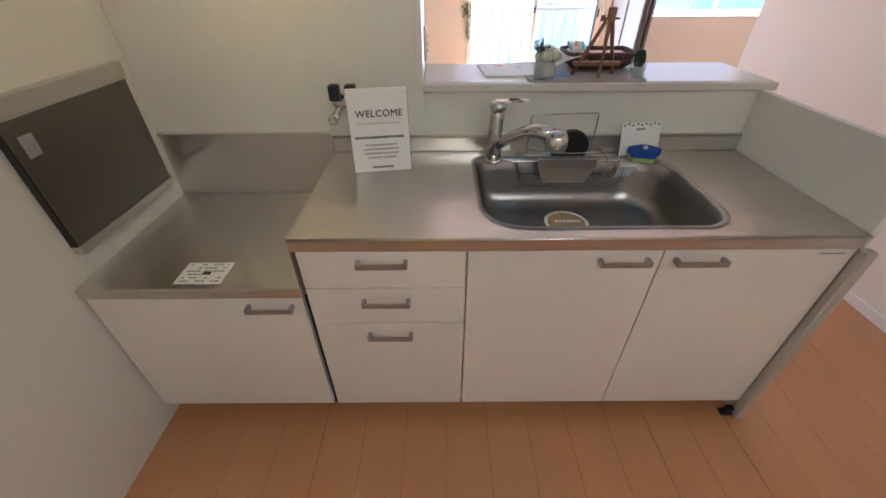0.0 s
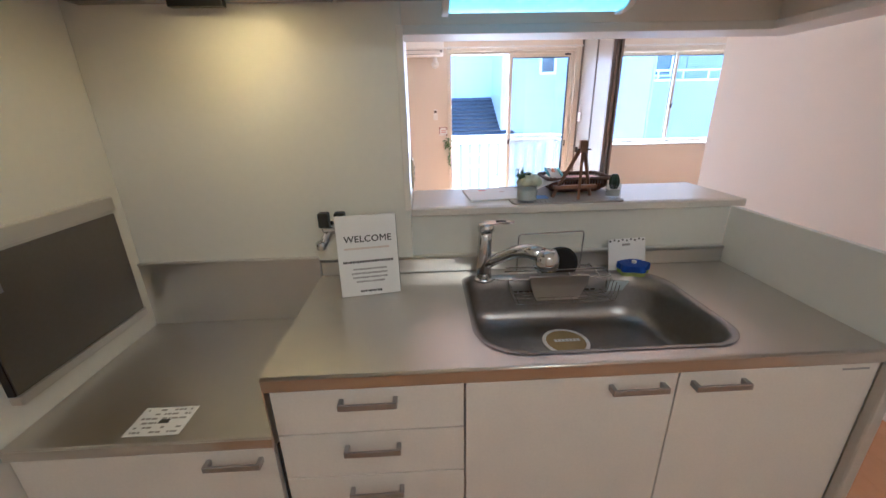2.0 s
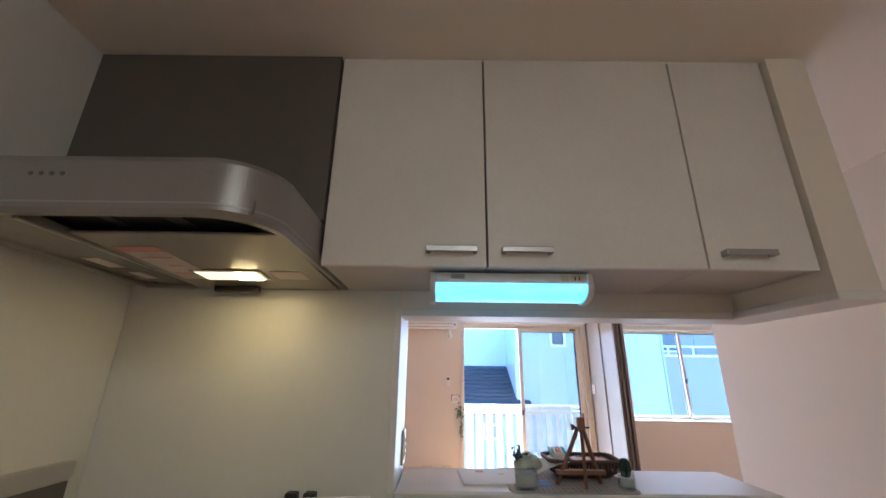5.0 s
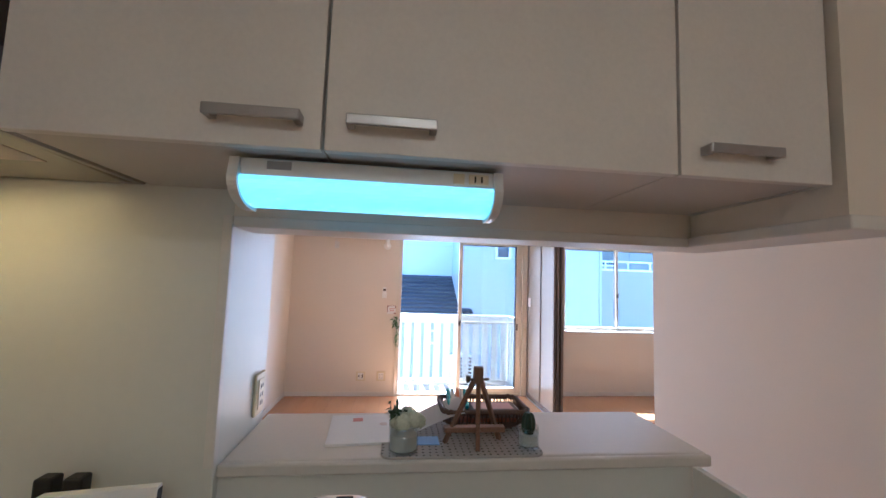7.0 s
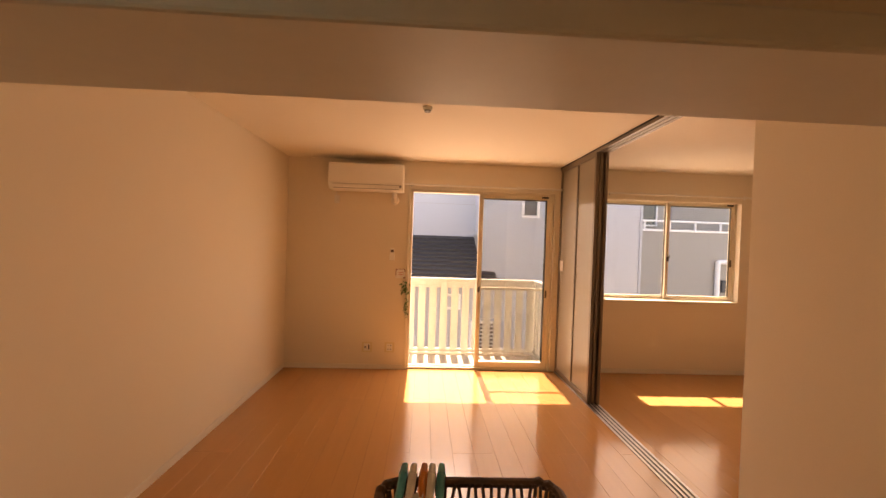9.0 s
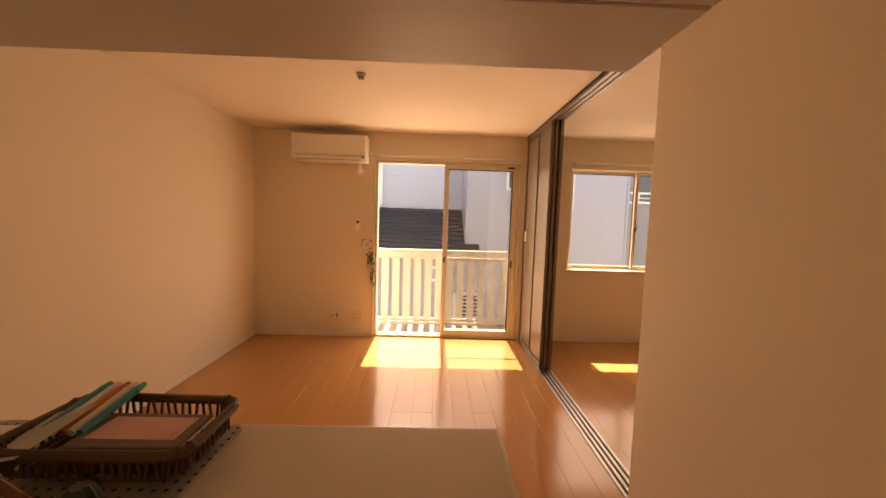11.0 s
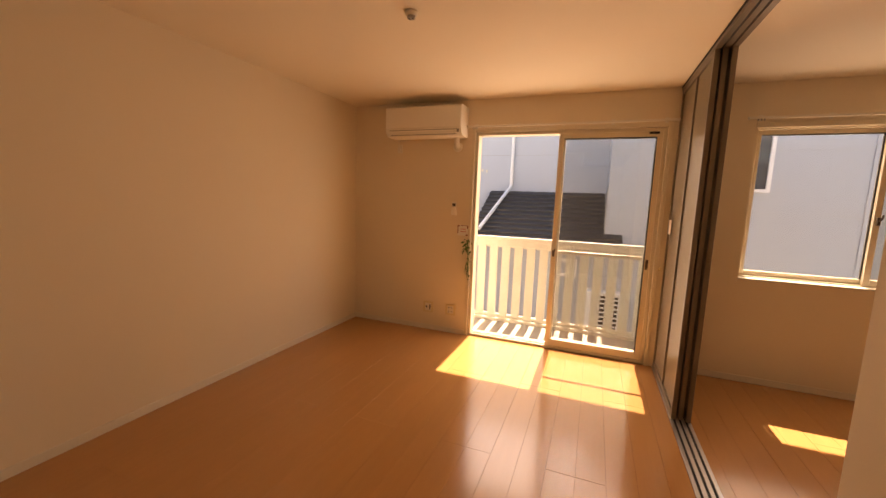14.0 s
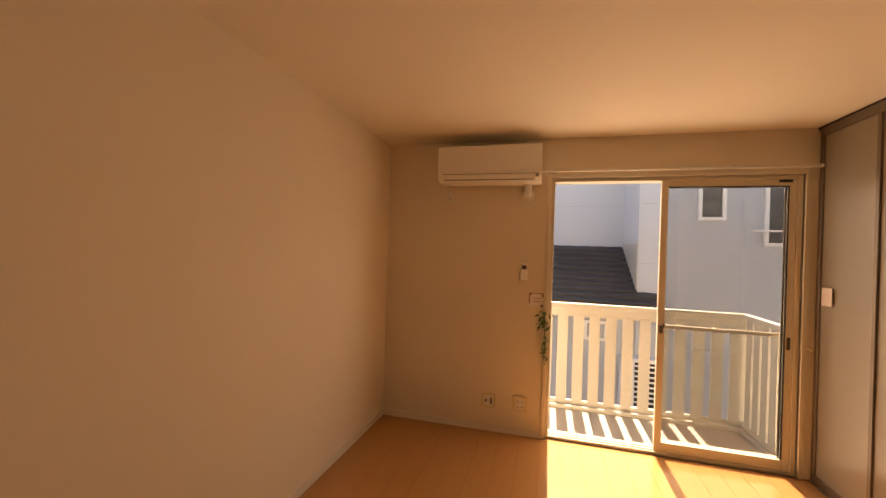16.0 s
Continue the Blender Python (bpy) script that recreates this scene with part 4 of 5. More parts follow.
wall_unit(1.886, 2.192, 1.995, "narrow cream laminate wall cabinet beside the dropped wall")
solid("cabinet_filler", boxes((2.193, 2.204, UY + 0.03, 0.578, UB, H)), LAMINATE, "narrow cream filler strip beside the wall cabinet", "filler", "structure")
solid("trim_cabinet_top", box(0.808, 2.192, UY + 0.004, 0.578, UT + 0.0005, H - 0.001), TRIM, "white trim above the wall cabinets", "trim", "structure")

lamp = thing("under_cabinet_lamp", (1.345, 0.33, 1.64), "lit fluorescent lamp under the wall cabinet", "lamp")
LX0, LX1 = 1.112, 1.582
part("housing", box(LX0 + 0.016, LX1 - 0.016, 0.272, 0.365, 1.694, UB - 0.005, 0.004), WHITE_PLASTIC, lamp)
prof = [(0.272, 1.697)] + [(0.272 + 0.06 * (1 - math.cos(radians(a))) - 0.004, 1.697 - 0.043 * math.sin(radians(a))) for a in range(10, 91, 10)] + [(0.352, 1.654), (0.352, 1.697)]
part("diffuser", loft([[(LX0 + 0.016, y, z) for y, z in prof], [(LX1 - 0.016, y, z) for y, z in prof]], True), LAMP_CYAN, lamp, "glowing cyan-white diffuser")
prof2 = [(0.268, UB - 0.006), (0.262, 1.69)] + [(0.262 + 0.07 * (1 - math.cos(radians(a))), 1.69 - 0.042 * math.sin(radians(a))) for a in range(10, 91, 10)] + [(0.36, 1.648), (0.36, UB - 0.006)]
for xa in (LX0, LX1 - 0.016):
    part("end_cap", loft([[(xa, y, z) for y, z in prof2], [(xa + 0.016, y, z) for y, z in prof2]], True), WHITE_PLASTIC, lamp)
part("rating_label", box(LX0 + 0.06, LX0 + 0.10, 0.2705, 0.2725, 1.708, 1.722), GREY_PLASTIC, lamp)
so = part("socket", box(LX1 - 0.062, LX1 - 0.026, 0.2695, 0.2725, 1.702, 1.721, 0.001), IVORY_PLASTIC, lamp, "small ivory power socket")
part("socket_slot", boxes((LX1 - 0.052, LX1 - 0.049, 0.269, 0.270, 1.706, 1.717), (LX1 - 0.040, LX1 - 0.037, 0.269, 0.270, 1.706, 1.717)), RECESS_SHADE, so)
part("switch", box(LX1 - 0.09, LX1 - 0.07, 0.2695, 0.2725, 1.702, 1.721, 0.001), IVORY_PLASTIC, lamp)

hood = thing("range_hood", (0.4, 0.22, 1.73), "silver-grey range hood with a brown duct cover and lit lens", "range hood")
HX1, HY0 = 0.802, -0.132
hoodline = rounded(0.058, HX1, HY0, 0.575, (0.12, 0.13, 0.0, 0.0), 26)


def ring_inset(k, z):
    c = (0.43, 0.23)
    return [(c[0] + (x - c[0]) * (1 - k / 0.4), c[1] + (y - c[1]) * (1 - k / 0.34), z) for x, y in hoodline]


part("canopy", loft([ring_inset(0.028, 1.768), ring_inset(0.026, 1.737), ring_inset(0.020, 1.732), ring_inset(0.006, 1.732), ring_inset(0.0, 1.742), ring_inset(0.0, 1.845), ring_inset(0.004, 1.857), ring_inset(0.016, 1.863)]),
     HOOD, hood, "silver-grey painted canopy", False)
part("rim_line", loft([ring_inset(-0.0012, 1.752), ring_inset(-0.0012, 1.756)], False, False), GREY_PLASTIC, hood)
part("duct_cover", box(0.002, 0.803, 0.205, 0.576, 1.86, H - 0.002, 0.002), HOOD_BOX, hood, "tall grey-brown duct cover")
# dark sheet stands in for the shade up inside the hood
part("cavity_shade", box(0.09, HX1 - 0.04, -0.095, 0.56, 1.775, 1.80), RECESS_SHADE, hood)
for xa, xb in ((0.37, 0.40), (0.52, 0.56)):
    part("filter_bar", box(xa, xb, -0.09, 0.05, 1.771, 1.775), TOE, hood)
mo = pose(0, 0.03, 1.752, -2.0, 0, 0)
oil = part("oil_panel", box(0.27, 0.770, 0.0, 0.525, -0.004, 0.004, 0.003, m=mo), HOOD_PANEL, hood, "pale steel underside panel")
part("front_slot_lip", box(0.28, 0.765, -0.1, -0.09, 1.745, 1.775), HOOD, hood)
part("drip_tray", prism(rounded(0.086, 0.256, -0.098, 0.545, (0.10, 0, 0, 0.02), 10), 1.7435, 1.754), TRAY, hood, "translucent grey side tray")
part("tray_rib", box(0.255, 0.27, -0.08, 0.54, 1.738, 1.762, 0.003), HOOD, hood)
part("tray_label", box(0.13, 0.18, 0.22, 0.32, 1.7418, 1.743), LABEL_PALE, hood)
part("tray_label", box(0.14, 0.18, 0.38, 0.46, 1.7418, 1.743), LABEL_PALE, hood)
part("warning_label", box(0.30, 0.415, 0.09, 0.39, -0.0055, -0.0045, m=mo), LABEL_PALE, oil, "pink and white warning label")
part("label_band", box(0.30, 0.415, 0.09, 0.125, -0.0062, -0.0055, m=mo), PINK, oil)
for i in range(3):
    part("label_print", box(0.31 + 0.03 * (i % 2), 0.40 - 0.02 * i, 0.17 + 0.075 * i, 0.178 + 0.075 * i, -0.0062, -0.0055, m=mo), PINK, oil)
lf = part("lamp_frame", box(0.373, 0.588, 0.287, 0.393, -0.008, -0.003, 0.002, m=mo), HOOD, hood)
lens = part("lamp_lens", box(0.385, 0.575, 0.299, 0.381, -0.0105, -0.006, 0.002, m=mo), LAMP_WARM, lf, "glowing warm lamp lens")
part("bulb", box(0.495, 0.568, 0.306, 0.374, -0.0135, -0.010, 0.0012, m=mo), LAMP_BULB, lens, "bright bulb behind the lens")
part("lamp_note", box(0.615, 0.715, 0.30, 0.385, -0.0055, -0.0045, m=mo), LABEL_PALE, oil)
part("catch", box(0.345, 0.50, 0.51, 0.535, 1.712, 1.732, 0.003), BLACK, hood, "black panel catch")
for i in range(4):
    part("button", lathe([(0.0048, 0.0), (0.0048, -0.002), (0.004, -0.003)], (0.325 + 0.021 * i, HY0 + 0.001, 1.815), 12, "y"), HOOD_BOX, hood)


# added fill lamp out of view; the kitchen's real source is unknown
kl = thing("added_ceiling_light", (1.5, -1.9, H), "round white lit fill lamp added on the unseen kitchen ceiling", "ceiling light")
part("base", lathe([(0.24, 0.0), (0.24, -0.025), (0.0, -0.025)], (1.5, -1.9, H), 32), WHITE_PLASTIC, kl)
part("shade", lathe([(0.23, -0.026), (0.225, -0.06), (0.18, -0.085), (0.0, -0.095)], (1.5, -1.9, H), 32), LAMP_FILL, kl, "glowing milky shade of the added fill lamp", True)

# ---- things on the hatch counter ----
ST = 1.085
cloth = solid("tray_cloth", prism(rounded(1.375, 1.80, 0.597, 0.93, (0.03, 0.03, 0.02, 0.02), 4), ST, ST + 0.006, 0.002), CLOTH, "grey dotted cloth tray mat on the hatch counter", "mat")
CT2 = ST + 0.0062
easel = thing("easel", (1.62, 0.68, CT2), "small dark wooden tabletop easel", "easel")
apex = Vector((1.617, 0.60, 1.30))
for nm, foot in (("leg", (1.545, 0.675, CT2 + 0.004)), ("leg", (1.70, 0.695, CT2 + 0.004)), ("leg", (1.625, 0.620, CT2 + 0.004))):
    f = Vector(foot)
    u = (f - apex).normalized()
    m4 = Matrix.Translation((apex + f) / 2) @ u.to_track_quat("Z", "Y").to_matrix().to_4x4()
    L2 = (f - apex).length / 2
    part(nm, box(-0.0052, 0.0052, -0.0038, 0.0038, -L2, L2, 0.0012, m=m4), EASEL, easel)
part("head_block", box(1.605, 1.629, 0.590, 0.610, 1.27, 1.312, 0.003), EASEL, easel)
part("wing_nut", boxes((1.588, 1.646, 0.597, 0.605, 1.277, 1.283), (1.585, 1.595, 0.593, 0.609, 1.272, 1.290), bev=0.002), LATCH, easel)
part("ledge", box(1.54, 1.705, 0.648, 0.672, 1.128, 1.142, 0.002), EASEL, easel)

basket = thing("wicker_basket", (1.70, 0.86, CT2), "dark woven wicker basket filled with leaflets and pens", "basket")
BX0, BX1, BY0, BY1 = 1.56, 1.795, 0.755, 0.89


def basket_loop(k, z, wob=0.0):
    pts = rounded(BX0 + k, BX1 - k, BY0 + k, BY1 - k, (0.03, 0.03, 0.03, 0.03), 6)
    return [(x, y, z + wob * math.sin(9 * i)) for i, (x, y) in enumerate(pts)]


part("bottom", prism(rounded(BX0 + 0.02, BX1 - 0.02, BY0 + 0.02, BY1 - 0.02, (0.03,) * 4, 5), CT2, CT2 + 0.006), WICKER, basket)
for i in range(4):
    k = 0.02 - 0.007 * i
    lp = basket_loop(k, CT2 + 0.006 + 0.0055 * i, 0.0010)
    part("weave", tube(lp + lp[:1], 0.0038, 6), WICKER, basket)
rim = part("rim", tube(basket_loop(-0.012, CT2 + 0.058, 0.002) + basket_loop(-0.012, CT2 + 0.058)[:1], 0.0075, 8), WICKER, basket)
outl = basket_loop(-0.005, 0)
random.seed(7)
nL = len(outl)
per = []
for i in range(nL):
    a, b = Vector(outl[i]), Vector(outl[(i + 1) % nL])
    steps = max(1, int((b - a).length / 0.0115))
    per += [a.lerp(b, s / steps) for s in range(steps)]
bmw = bmesh.new()
for p in per:
    j = random.uniform(-0.004, 0.004)
    add_tube(bmw, [(p.x + j, p.y, CT2 + 0.022), (p.x - j, p.y, CT2 + 0.060)], 0.0026, 5)
part("open_weave", bmw, WICKER, basket)["kind"] = "stuff"
for i, (mt, dx) in enumerate(((TEAL, 0.0), (PAPER, 0.014), (ORANGE, 0.03), (PAPER, 0.042), (TEAL, 0.056))):
    p = thing("marker_pen", (1.58 + dx, 0.85, CT2 + 0.04), "coloured marker pen in a clear sleeve lying on the basket", "pen", "pens in the basket")
    a, b = Vector((1.572 + dx, 0.80, CT2 + 0.054)), Vector((1.58 + dx, 0.892, CT2 + 0.074))
    part("barrel", tube([a, b], 0.0062, 10), mt, p)
    part("cap", tube([b, b + (b - a).normalized() * 0.02], 0.007, 10, 0.0045), WHITE_PLASTIC if mt is PAPER else mt, p)
bk = thing("booklet", (1.72, 0.81, CT2 + 0.033), "grey-brown cloth-bound booklet in the basket", "book")
part("cover", box(1.63, 1.785, 0.765, 0.86, CT2 + 0.033, CT2 + 0.055, 0.004), BOOK, bk)
part("pages", box(1.634, 1.788, 0.77, 0.856, CT2 + 0.037, CT2 + 0.051), PAPER, bk)
part("cover_print", box(1.645, 1.77, 0.785, 0.845, CT2 + 0.055, CT2 + 0.0556), PINK_PALE, bk, "pink printed cover sheet")
rc = thing("red_card", (1.69, 0.82, CT2 + 0.006), "red-brown card box in the basket", "box")
part("body", box(1.60, 1.775, 0.77, 0.87, CT2 + 0.006, CT2 + 0.032, 0.003), TERRA, rc)
curl = thing("curled_leaflet", (1.52, 0.78, CT2), "white leaflet leaning in a curve against the basket", "leaflet")
bmc = bmesh.new()
prev = None
for k in range(15):
    t = k / 14
    x = 1.42 + 0.19 * t
    z = CT2 + 0.004 + 0.058 * math.sin(t * 1.35) ** 1.3
    row = [bmc.verts.new((x, 0.70 + 0.03 * t, z)), bmc.verts.new((x, 0.80 + 0.06 * t, z + 0.012))]
    if prev:
        bmc.faces.new((prev[0], prev[1], row[1], row[0]))
    prev = row
bmesh.ops.solidify(bmc, geom=bmc.faces[:], thickness=0.0012)
part("sheet", bmc, PAPER, curl)
blu = thing("blue_leaflet", (1.47, 0.70, ST), "blue and white leaflet lying on the counter", "leaflet")
part("sheet", box(1.42, 1.53, 0.665, 0.72, CT2, CT2 + 0.0015), SKYPAPER, blu)
fold = thing("paper_folder", (1.34, 0.80, ST), "white printed paper folder lying on the counter", "folder")
mf = pose(1.345, 0.795, ST, 0, 0, 4)
part("cover", box(-0.125, 0.105, -0.11, 0.11, 0.0, 0.007, 0.001, m=mf), PAPER, fold)
part("print", box(-0.06, -0.03, 0.05, 0.078, 0.007, 0.0075, m=mf), PINK, fold, "small pink printed mark")
part("print", lathe([(0.012, 0.0), (0.012, 0.0006)], (1.375, 0.82, ST + 0.007), 14), LABEL_PALE, fold)


def jar(x, y, r, h, label):
    t = thing("glass_jar", (x, y, CT2), label, "jar", "small jars")
    part("glass", lathe([(r * 0.9, 0), (r, 0.006), (r, h), (r - 0.003, h), (r - 0.003, 0.008), (0.0, 0.008)], (x, y, CT2), 28), JAR, t, "clear glass", True)
    return t


fj = jar(1.432, 0.632, 0.038, 0.066, "clear glass jar holding cream flowers and leaves")
part("gravel", lathe([(0.0, 0.0), (0.034, 0.0), (0.034, 0.035), (0.02, 0.045), (0.0, 0.045)], (1.432, 0.632, CT2 + 0.009), 20), SAND, fj, "pale filling")
random.seed(11)


def leaf_cloud(centre, spread, count, size):
    bm = bmesh.new()
    for _ in range(count):
        c = Vector(centre) + Vector((random.gauss(0, spread[0]), random.gauss(0, spread[1]), random.gauss(0, spread[2])))
        q = Euler([random.uniform(0, 6.28) for _ in range(3)]).to_matrix()
        s = size * random.uniform(0.6, 1.25)
        vs = [bm.verts.new(c + q @ Vector(p)) for p in ((-s, 0, 0), (-s * 0.2, s * 0.45, s * 0.1), (s, 0, 0), (-s * 0.2, -s * 0.45, s * 0.1))]
        bm.faces.new(vs)
    return bm


for bx, by, bz, br in ((1.428, 0.622, 0.072, 0.021), (1.455, 0.628, 0.078, 0.022), (1.44, 0.648, 0.086, 0.020), (1.470, 0.645, 0.068, 0.017), (1.412, 0.642, 0.070, 0.017)):
    bm = bmesh.new()
    for k in range(70):
        up = 1 - 1.55 * (k + 0.5) / 70
        turn = k * 2.39996
        rad = math.sqrt(max(0.0, 1 - up * up))
        d = Vector((rad * math.cos(turn), rad * math.sin(turn), up))
        c = Vector((bx, by, CT2 + bz)) + d * br * random.uniform(0.75, 1.0)
        u = d.orthogonal().normalized() * 0.0075
        w = d.cross(u)
        bm.faces.new([bm.verts.new(c + q) for q in (-u, w * 0.8 + d * 0.002, u + d * 0.004, -w * 0.8 + d * 0.002)])
    part("blossom", bm, PETAL, fj, "cream blossom")
part("leaves", leaf_cloud((1.408, 0.632, CT2 + 0.104), (0.012, 0.011, 0.009), 46, 0.011), LEAF_DEEP, fj, "deep green leaves")["kind"] = "stuff"
cj = jar(1.768, 0.645, 0.028, 0.055, "clear glass jar of white gravel with a small cactus")
part("gravel", lathe([(0.0, 0.0), (0.0245, 0.0), (0.0245, 0.025), (0.0, 0.028)], (1.768, 0.645, CT2 + 0.009), 20), SAND, cj, "white gravel")
ringk = []
for j in range(9):
    t = j / 8
    rr = 0.016 * math.sin(math.pi * (0.12 + 0.8 * t)) ** 0.6 + 0.002
    ringk.append([(1.768 + rr * (1 + 0.12 * math.cos(8 * a)) * math.cos(a), 0.645 + rr * (1 + 0.12 * math.cos(8 * a)) * math.sin(a), CT2 + 0.034 + 0.056 * t) for a in (2 * math.pi * k / 32 for k in range(32))])
part("cactus", loft(ringk, True), LEAF_DARK, cj, "dark green ribbed cactus")


# ---- small fittings on the walls ----
def wall_plate(x, z, w, h, y, label, slots, mat=IVORY_PLASTIC, name="wall_outlet", cat="outlet"):
    t = thing(name, (x, y, z), label, cat)
    p = part("plate", box(x - w / 2, x + w / 2, y - 0.008, y, z - h / 2, z + h / 2, 0.003), mat, t)
    f = part("insert", box(x - w * 0.3, x + w * 0.3, y - 0.010, y - 0.007, z - h * 0.36, z + h * 0.36, 0.001), WHITE_PLASTIC, p)
    for dx, dz, sw, sh in slots:
        part("slot", box(x + dx - sw / 2, x + dx + sw / 2, y - 0.0106, y - 0.0095, z + dz - sh / 2, z + dz + sh / 2), RECESS_SHADE, f)
    return t


wall_plate(0.96, 0.256, 0.12, 0.12, WIN, "ivory aerial and phone outlet plate low on the wall", [(-0.02, 0, 0.014, 0.02), (0.022, 0.0, 0.012, 0.055)])
wall_plate(1.223, 0.258, 0.115, 0.12, WIN, "ivory double power outlet low on the wall", [(-0.018, 0.022, 0.007, 0.012), (0.016, 0.022, 0.007, 0.012), (-0.018, -0.022, 0.007, 0.012), (0.016, -0.022, 0.007, 0.012)])
jo = thing("hatch_outlet", (0.998, 0.84, 1.18), "ivory double power outlet on the hatch side wall", "outlet")
p = part("plate", box(0.998, 1.007, 0.80, 0.875, 1.118, 1.238, 0.003), IVORY_PLASTIC, jo)
part("insert", box(1.006, 1.010, 0.815, 0.86, 1.135, 1.221, 0.001), IVORY_PLASTIC, p)
part("slot", boxes(*[(1.0095, 1.011, 0.828 + 0.014 * a, 0.831 + 0.014 * a, 1.146 + 0.024 * b, 1.158 + 0.024 * b) for a in range(2) for b in range(3)]), RECESS_SHADE, p)

rem = thing("ac_remote", (1.222, WIN, 1.35), "white air conditioner remote in its wall holder", "remote control")
part("holder", box(1.192, 1.252, WIN - 0.022, WIN, 1.285, 1.36, 0.004), WHITE_CASE, rem)
part("remote", box(1.198, 1.246, WIN - 0.019, WIN - 0.004, 1.30, 1.425, 0.005), WHITE_CASE, rem)
part("display", box(1.204, 1.240, WIN - 0.0205, WIN - 0.0185, 1.378, 1.408), LATCH, rem, "dark display")
nt_ = thing("wall_notice", (1.325, WIN, 1.13), "small framed notice with red-brown marks taped to the wall", "notice")
part("paper", box(1.268, 1.382, WIN - 0.003, WIN - 0.001, 1.075, 1.185), PAPER, nt_)
for a, b, c, d_ in ((1.268, 1.29, 1.17, 1.185), (1.36, 1.382, 1.075, 1.09), (1.268, 1.276, 1.10, 1.17), (1.30, 1.382, 1.18, 1.185), (1.372, 1.382, 1.15, 1.18)):
    part("mark", box(a, b, WIN - 0.004, WIN - 0.003, c, d_), TERRA, nt_)
for i in range(2):
    part("print_line", box(1.30, 1.36, WIN - 0.004, WIN - 0.003, 1.115 + 0.025 * i, 1.122 + 0.025 * i), PINK, nt_)
pc = thing("panel_card", (3.203, 4.745, 1.285), "small pinkish card stuck on the partition panel", "card")
part("paper", box(3.2, 3.203, 4.70, 4.795, 1.225, 1.345), LABEL_PALE, pc)
ht = thing("curtain_hook", (3.195, WIN, 0.90), "small ivory curtain tie hook on the wall", "hook")
part("base", lathe([(0.014, 0.0), (0.014, -0.006), (0.008, -0.012)], (3.178, WIN, 0.90), 14, "y"), IVORY_PLASTIC, ht)
part("hook", tube([(3.178, WIN - 0.01, 0.90), (3.178, WIN - 0.04, 0.90), (3.178, WIN - 0.045, 0.925)], 0.004, 8), IVORY_PLASTIC, ht)

vine = thing("hanging_vine", (1.405, WIN, 0.95), "artificial green ivy sprig hung beside the door frame", "plant")
part("stem", tube([(1.375, WIN - 0.012, 1.0), (1.40, WIN - 0.03, 0.93), (1.405, WIN - 0.03, 0.80), (1.398, WIN - 0.025, 0.64)], 0.003, 6), LEAF, vine)
random.seed(5)
bml = leaf_cloud((1.388, WIN - 0.035, 0.95), (0.022, 0.012, 0.035), 46, 0.022)
part("leaves", bml, LEAF, vine, "green leaves")["kind"] = "stuff"
part("trailing_leaves", leaf_cloud((1.402, WIN - 0.03, 0.77), (0.010, 0.01, 0.07), 50, 0.018), LEAF, vine, "green leaves")["kind"] = "stuff"

ac = thing("air_conditioner", (0.93, WIN - 0.12, 2.08), "white wall-mounted air conditioner near the ceiling", "air conditioner")
AX0, AX1, AY = 0.515, 1.34, WIN - 0.235
aprof = [(WIN - 0.002, 2.072), (AY + 0.05, 2.072), (AY + 0.012, 2.10), (AY, 2.135), (AY - 0.003, 2.24), (AY + 0.006, 2.355), (AY + 0.02, 2.365), (WIN - 0.002, 2.365)]
part("body", loft([[(AX0, y, z) for y, z in aprof], [(AX1, y, z) for y, z in aprof]], True), WHITE_CASE, ac)
part("front_panel", box(AX0 + 0.004, AX1 - 0.004, AY - 0.010, AY + 0.004, 2.142, 2.352, 0.006), WHITE_CASE, ac)
mv = pose(0, AY + 0.012, 2.107, 22, 0, 0)
part("louver", box(AX0 + 0.05, AX1 - 0.05, -0.012, -0.003, -0.014, 0.014, 0.003, m=mv), WHITE_CASE, ac)
part("outlet_gap", boxes((AX0 + 0.045, AX1 - 0.045, AY + 0.0, AY + 0.012, 2.126, 2.131), (AX0 + 0.05, AX1 - 0.05, AY + 0.018, AY + 0.03, 2.082, 2.088)), GREY_PLASTIC, ac)
part("indicator", box(AX1 - 0.045, AX1 - 0.02, AY - 0.001, AY + 0.004, 2.10, 2.13, 0.002), GREY_PLASTIC, ac)
part("duct_elbow", tube(bend([(1.235, WIN - 0.05, 2.08), (1.235, WIN - 0.05, 2.0), (1.235, WIN + 0.0, 1.985)], 0.025), 0.028, 14), WHITE_CASE, ac, "short white pipe elbow into the wall")
part("duct_rose", lathe([(0.05, 0.0), (0.05, -0.012), (0.03, -0.02)], (1.235, WIN, 1.985), 24, "y"), WHITE_CASE, ac)
ao = thing("ac_outlet", (0.565, WIN, 1.97), "white power outlet with plug under the air conditioner", "outlet")
part("plate", box(0.535, 0.595, WIN - 0.008, WIN, 1.93, 2.02, 0.003), WHITE_PLASTIC, ao)
part("plug", box(0.552, 0.578, WIN - 0.035, WIN - 0.008, 1.945, 1.98, 0.004), WHITE_PLASTIC, ao)
part("cord", tube([(0.565, WIN - 0.03, 1.975), (0.56, WIN - 0.025, 2.03), (0.562, WIN - 0.03, 2.08)], 0.004, 8), WHITE_PLASTIC, ao)

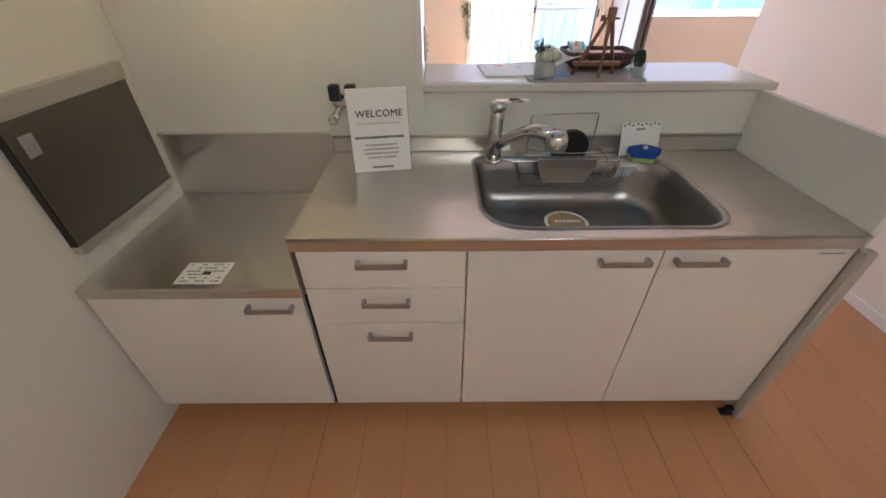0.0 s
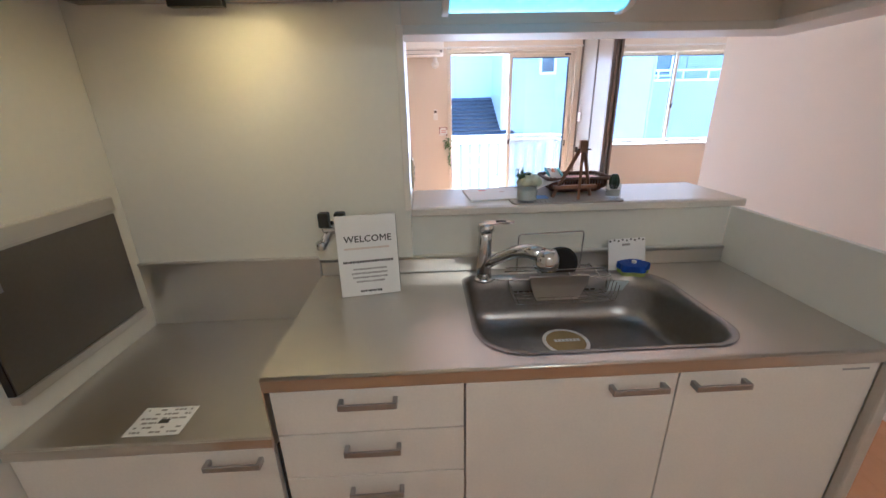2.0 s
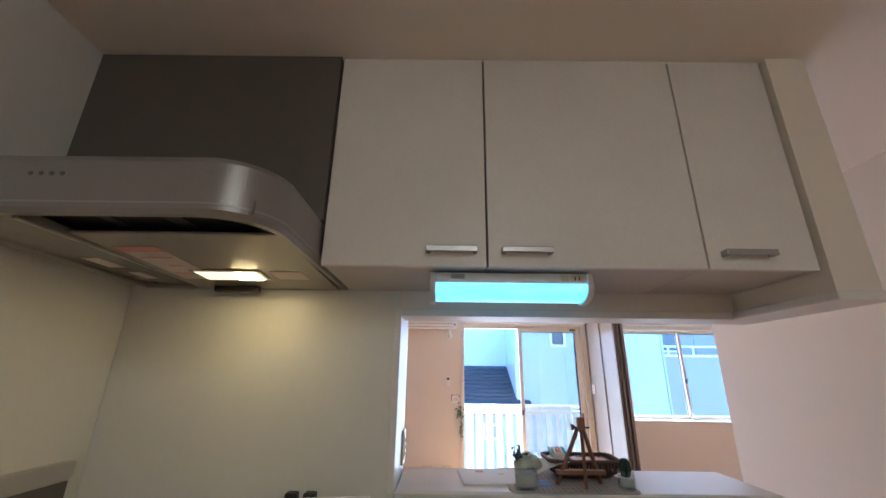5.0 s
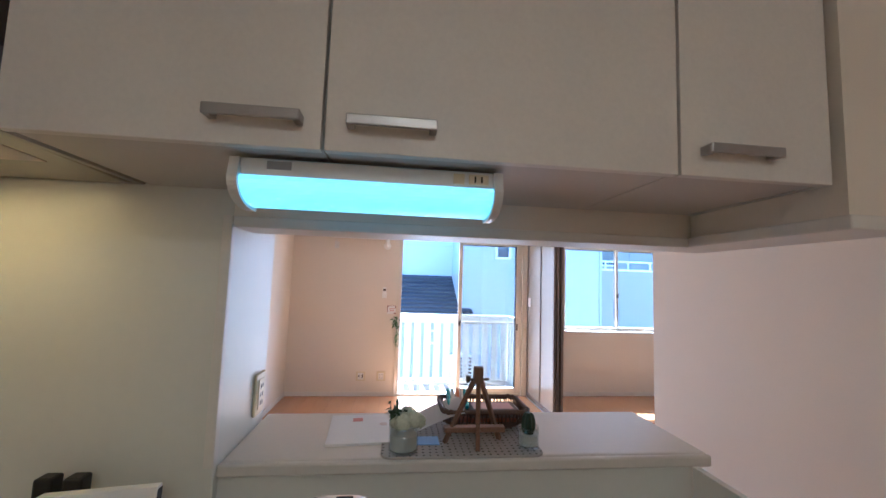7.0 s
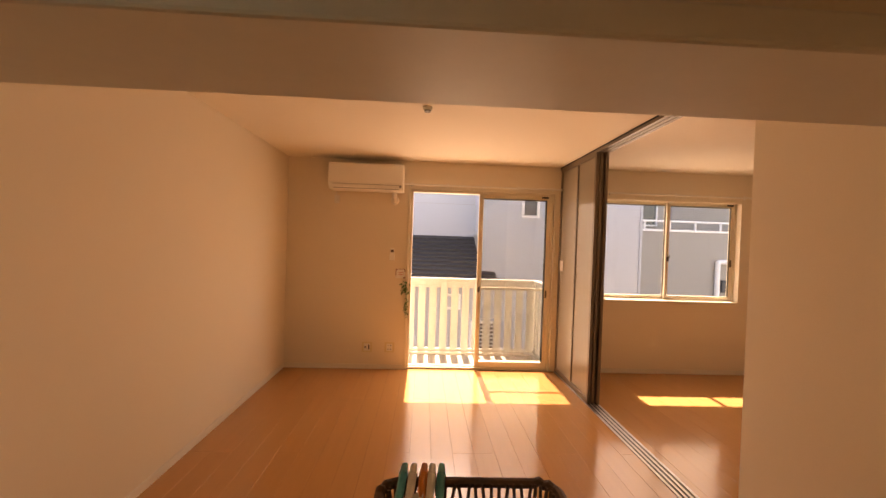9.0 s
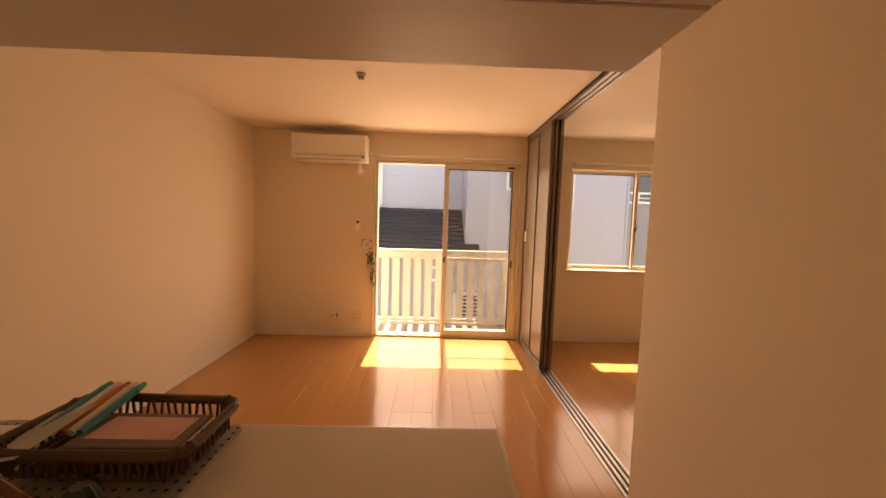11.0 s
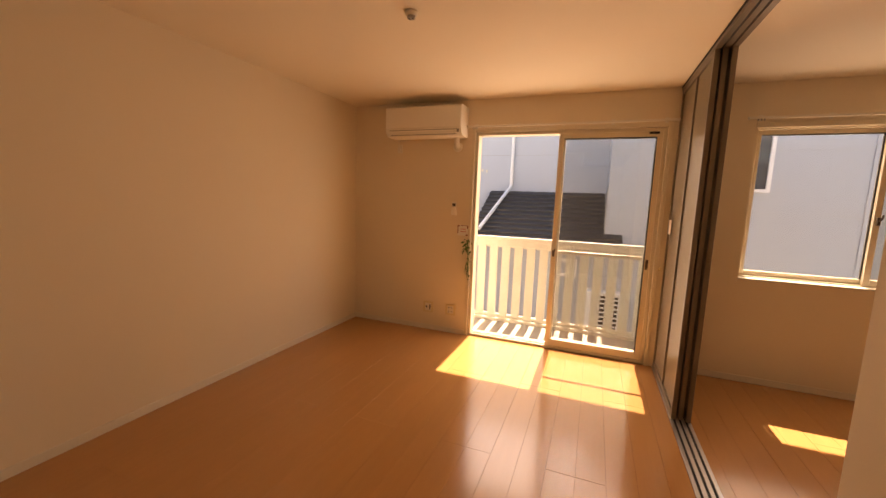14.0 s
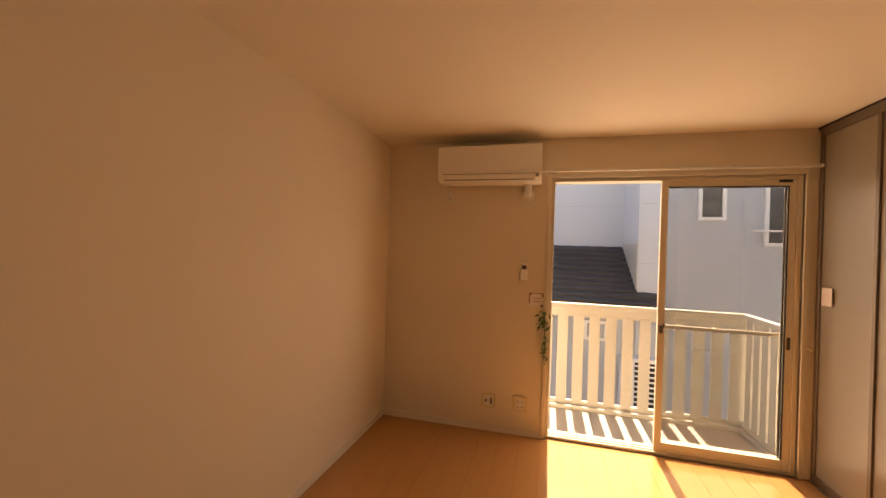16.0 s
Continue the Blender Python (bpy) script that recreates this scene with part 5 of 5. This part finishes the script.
ros = thing("ceiling_rose", (1.59, 3.03, H), "white ceiling light socket with no lamp fitted", "ceiling socket")
part("base", lathe([(0.034, 0.0), (0.034, -0.012), (0.030, -0.022), (0.0, -0.022)], (1.59, 3.03, H), 28), WHITE_PLASTIC, ros, "", True)
part("collar", lathe([(0.022, -0.02), (0.022, -0.034), (0.0, -0.034)], (1.59, 3.03, H), 24), GREY_PLASTIC, ros)
part("slot", boxes((1.578, 1.582, 3.02, 3.04, H - 0.0355, H - 0.0338), (1.598, 1.602, 3.02, 3.04, H - 0.0355, H - 0.0338)), RECESS_SHADE, ros)
eo = thing("wall_outlet", (EAST, 1.68, 0.27), "ivory double power outlet low on the wall", "outlet")
part("plate", box(EAST - 0.008, EAST, 1.64, 1.71, 0.21, 0.33, 0.003), IVORY_PLASTIC, eo)
part("insert", box(EAST - 0.011, EAST - 0.007, 1.655, 1.695, 0.23, 0.31, 0.001), WHITE_PLASTIC, eo)

# ---- floor planks ----
PW, PL = 0.3085, 1.9


def plank_mesh(w, l):
    bm = bmesh.new()
    gap, hw = 0.0005, w / 2
    for a, b in ((gap, hw - 0.0003), (hw + 0.0003, w - gap)):
        c = 0.0006
        lo = [(a, gap), (b, gap), (b, l - gap), (a, l - gap)]
        hi = [(a + c, gap + c), (b - c, gap + c), (b - c, l - gap - c), (a + c, l - gap - c)]
        v0 = [bm.verts.new((x, y, -0.005)) for x, y in lo]
        v1 = [bm.verts.new((x, y, -0.0008)) for x, y in lo]
        v2 = [bm.verts.new((x, y, 0.0)) for x, y in hi]
        for p, q in ((v0, v1), (v1, v2)):
            for i in range(4):
                bm.faces.new((p[i], p[(i + 1) % 4], q[(i + 1) % 4], q[i]))
        bm.faces.new(v2)
    return finish("plank", bm, WOOD_FLOOR)


cache = {}
col0 = 2.155 - 7 * PW
for i in range(20):
    x0 = col0 + (i - 1) * PW
    xa, xb = max(x0, 0.0), min(x0 + PW, FAR)
    if xb - xa < 0.01:
        continue
    joint = 2.11 if i % 2 == 0 else 3.06
    y = joint - 4 * PL
    while y < WIN:
        ya, yb = max(y, BACK), min(y + PL, WIN + 0.02)
        y += PL
        if yb - ya < 0.02:
            continue
        key = (round(xb - xa, 4), round(yb - ya, 4))
        if key not in cache:
            cache[key] = plank_mesh(*key)
        ob = new("plank", cache[key])
        ob.parent = floor
        ob.location = (xa, ya, 0.0)
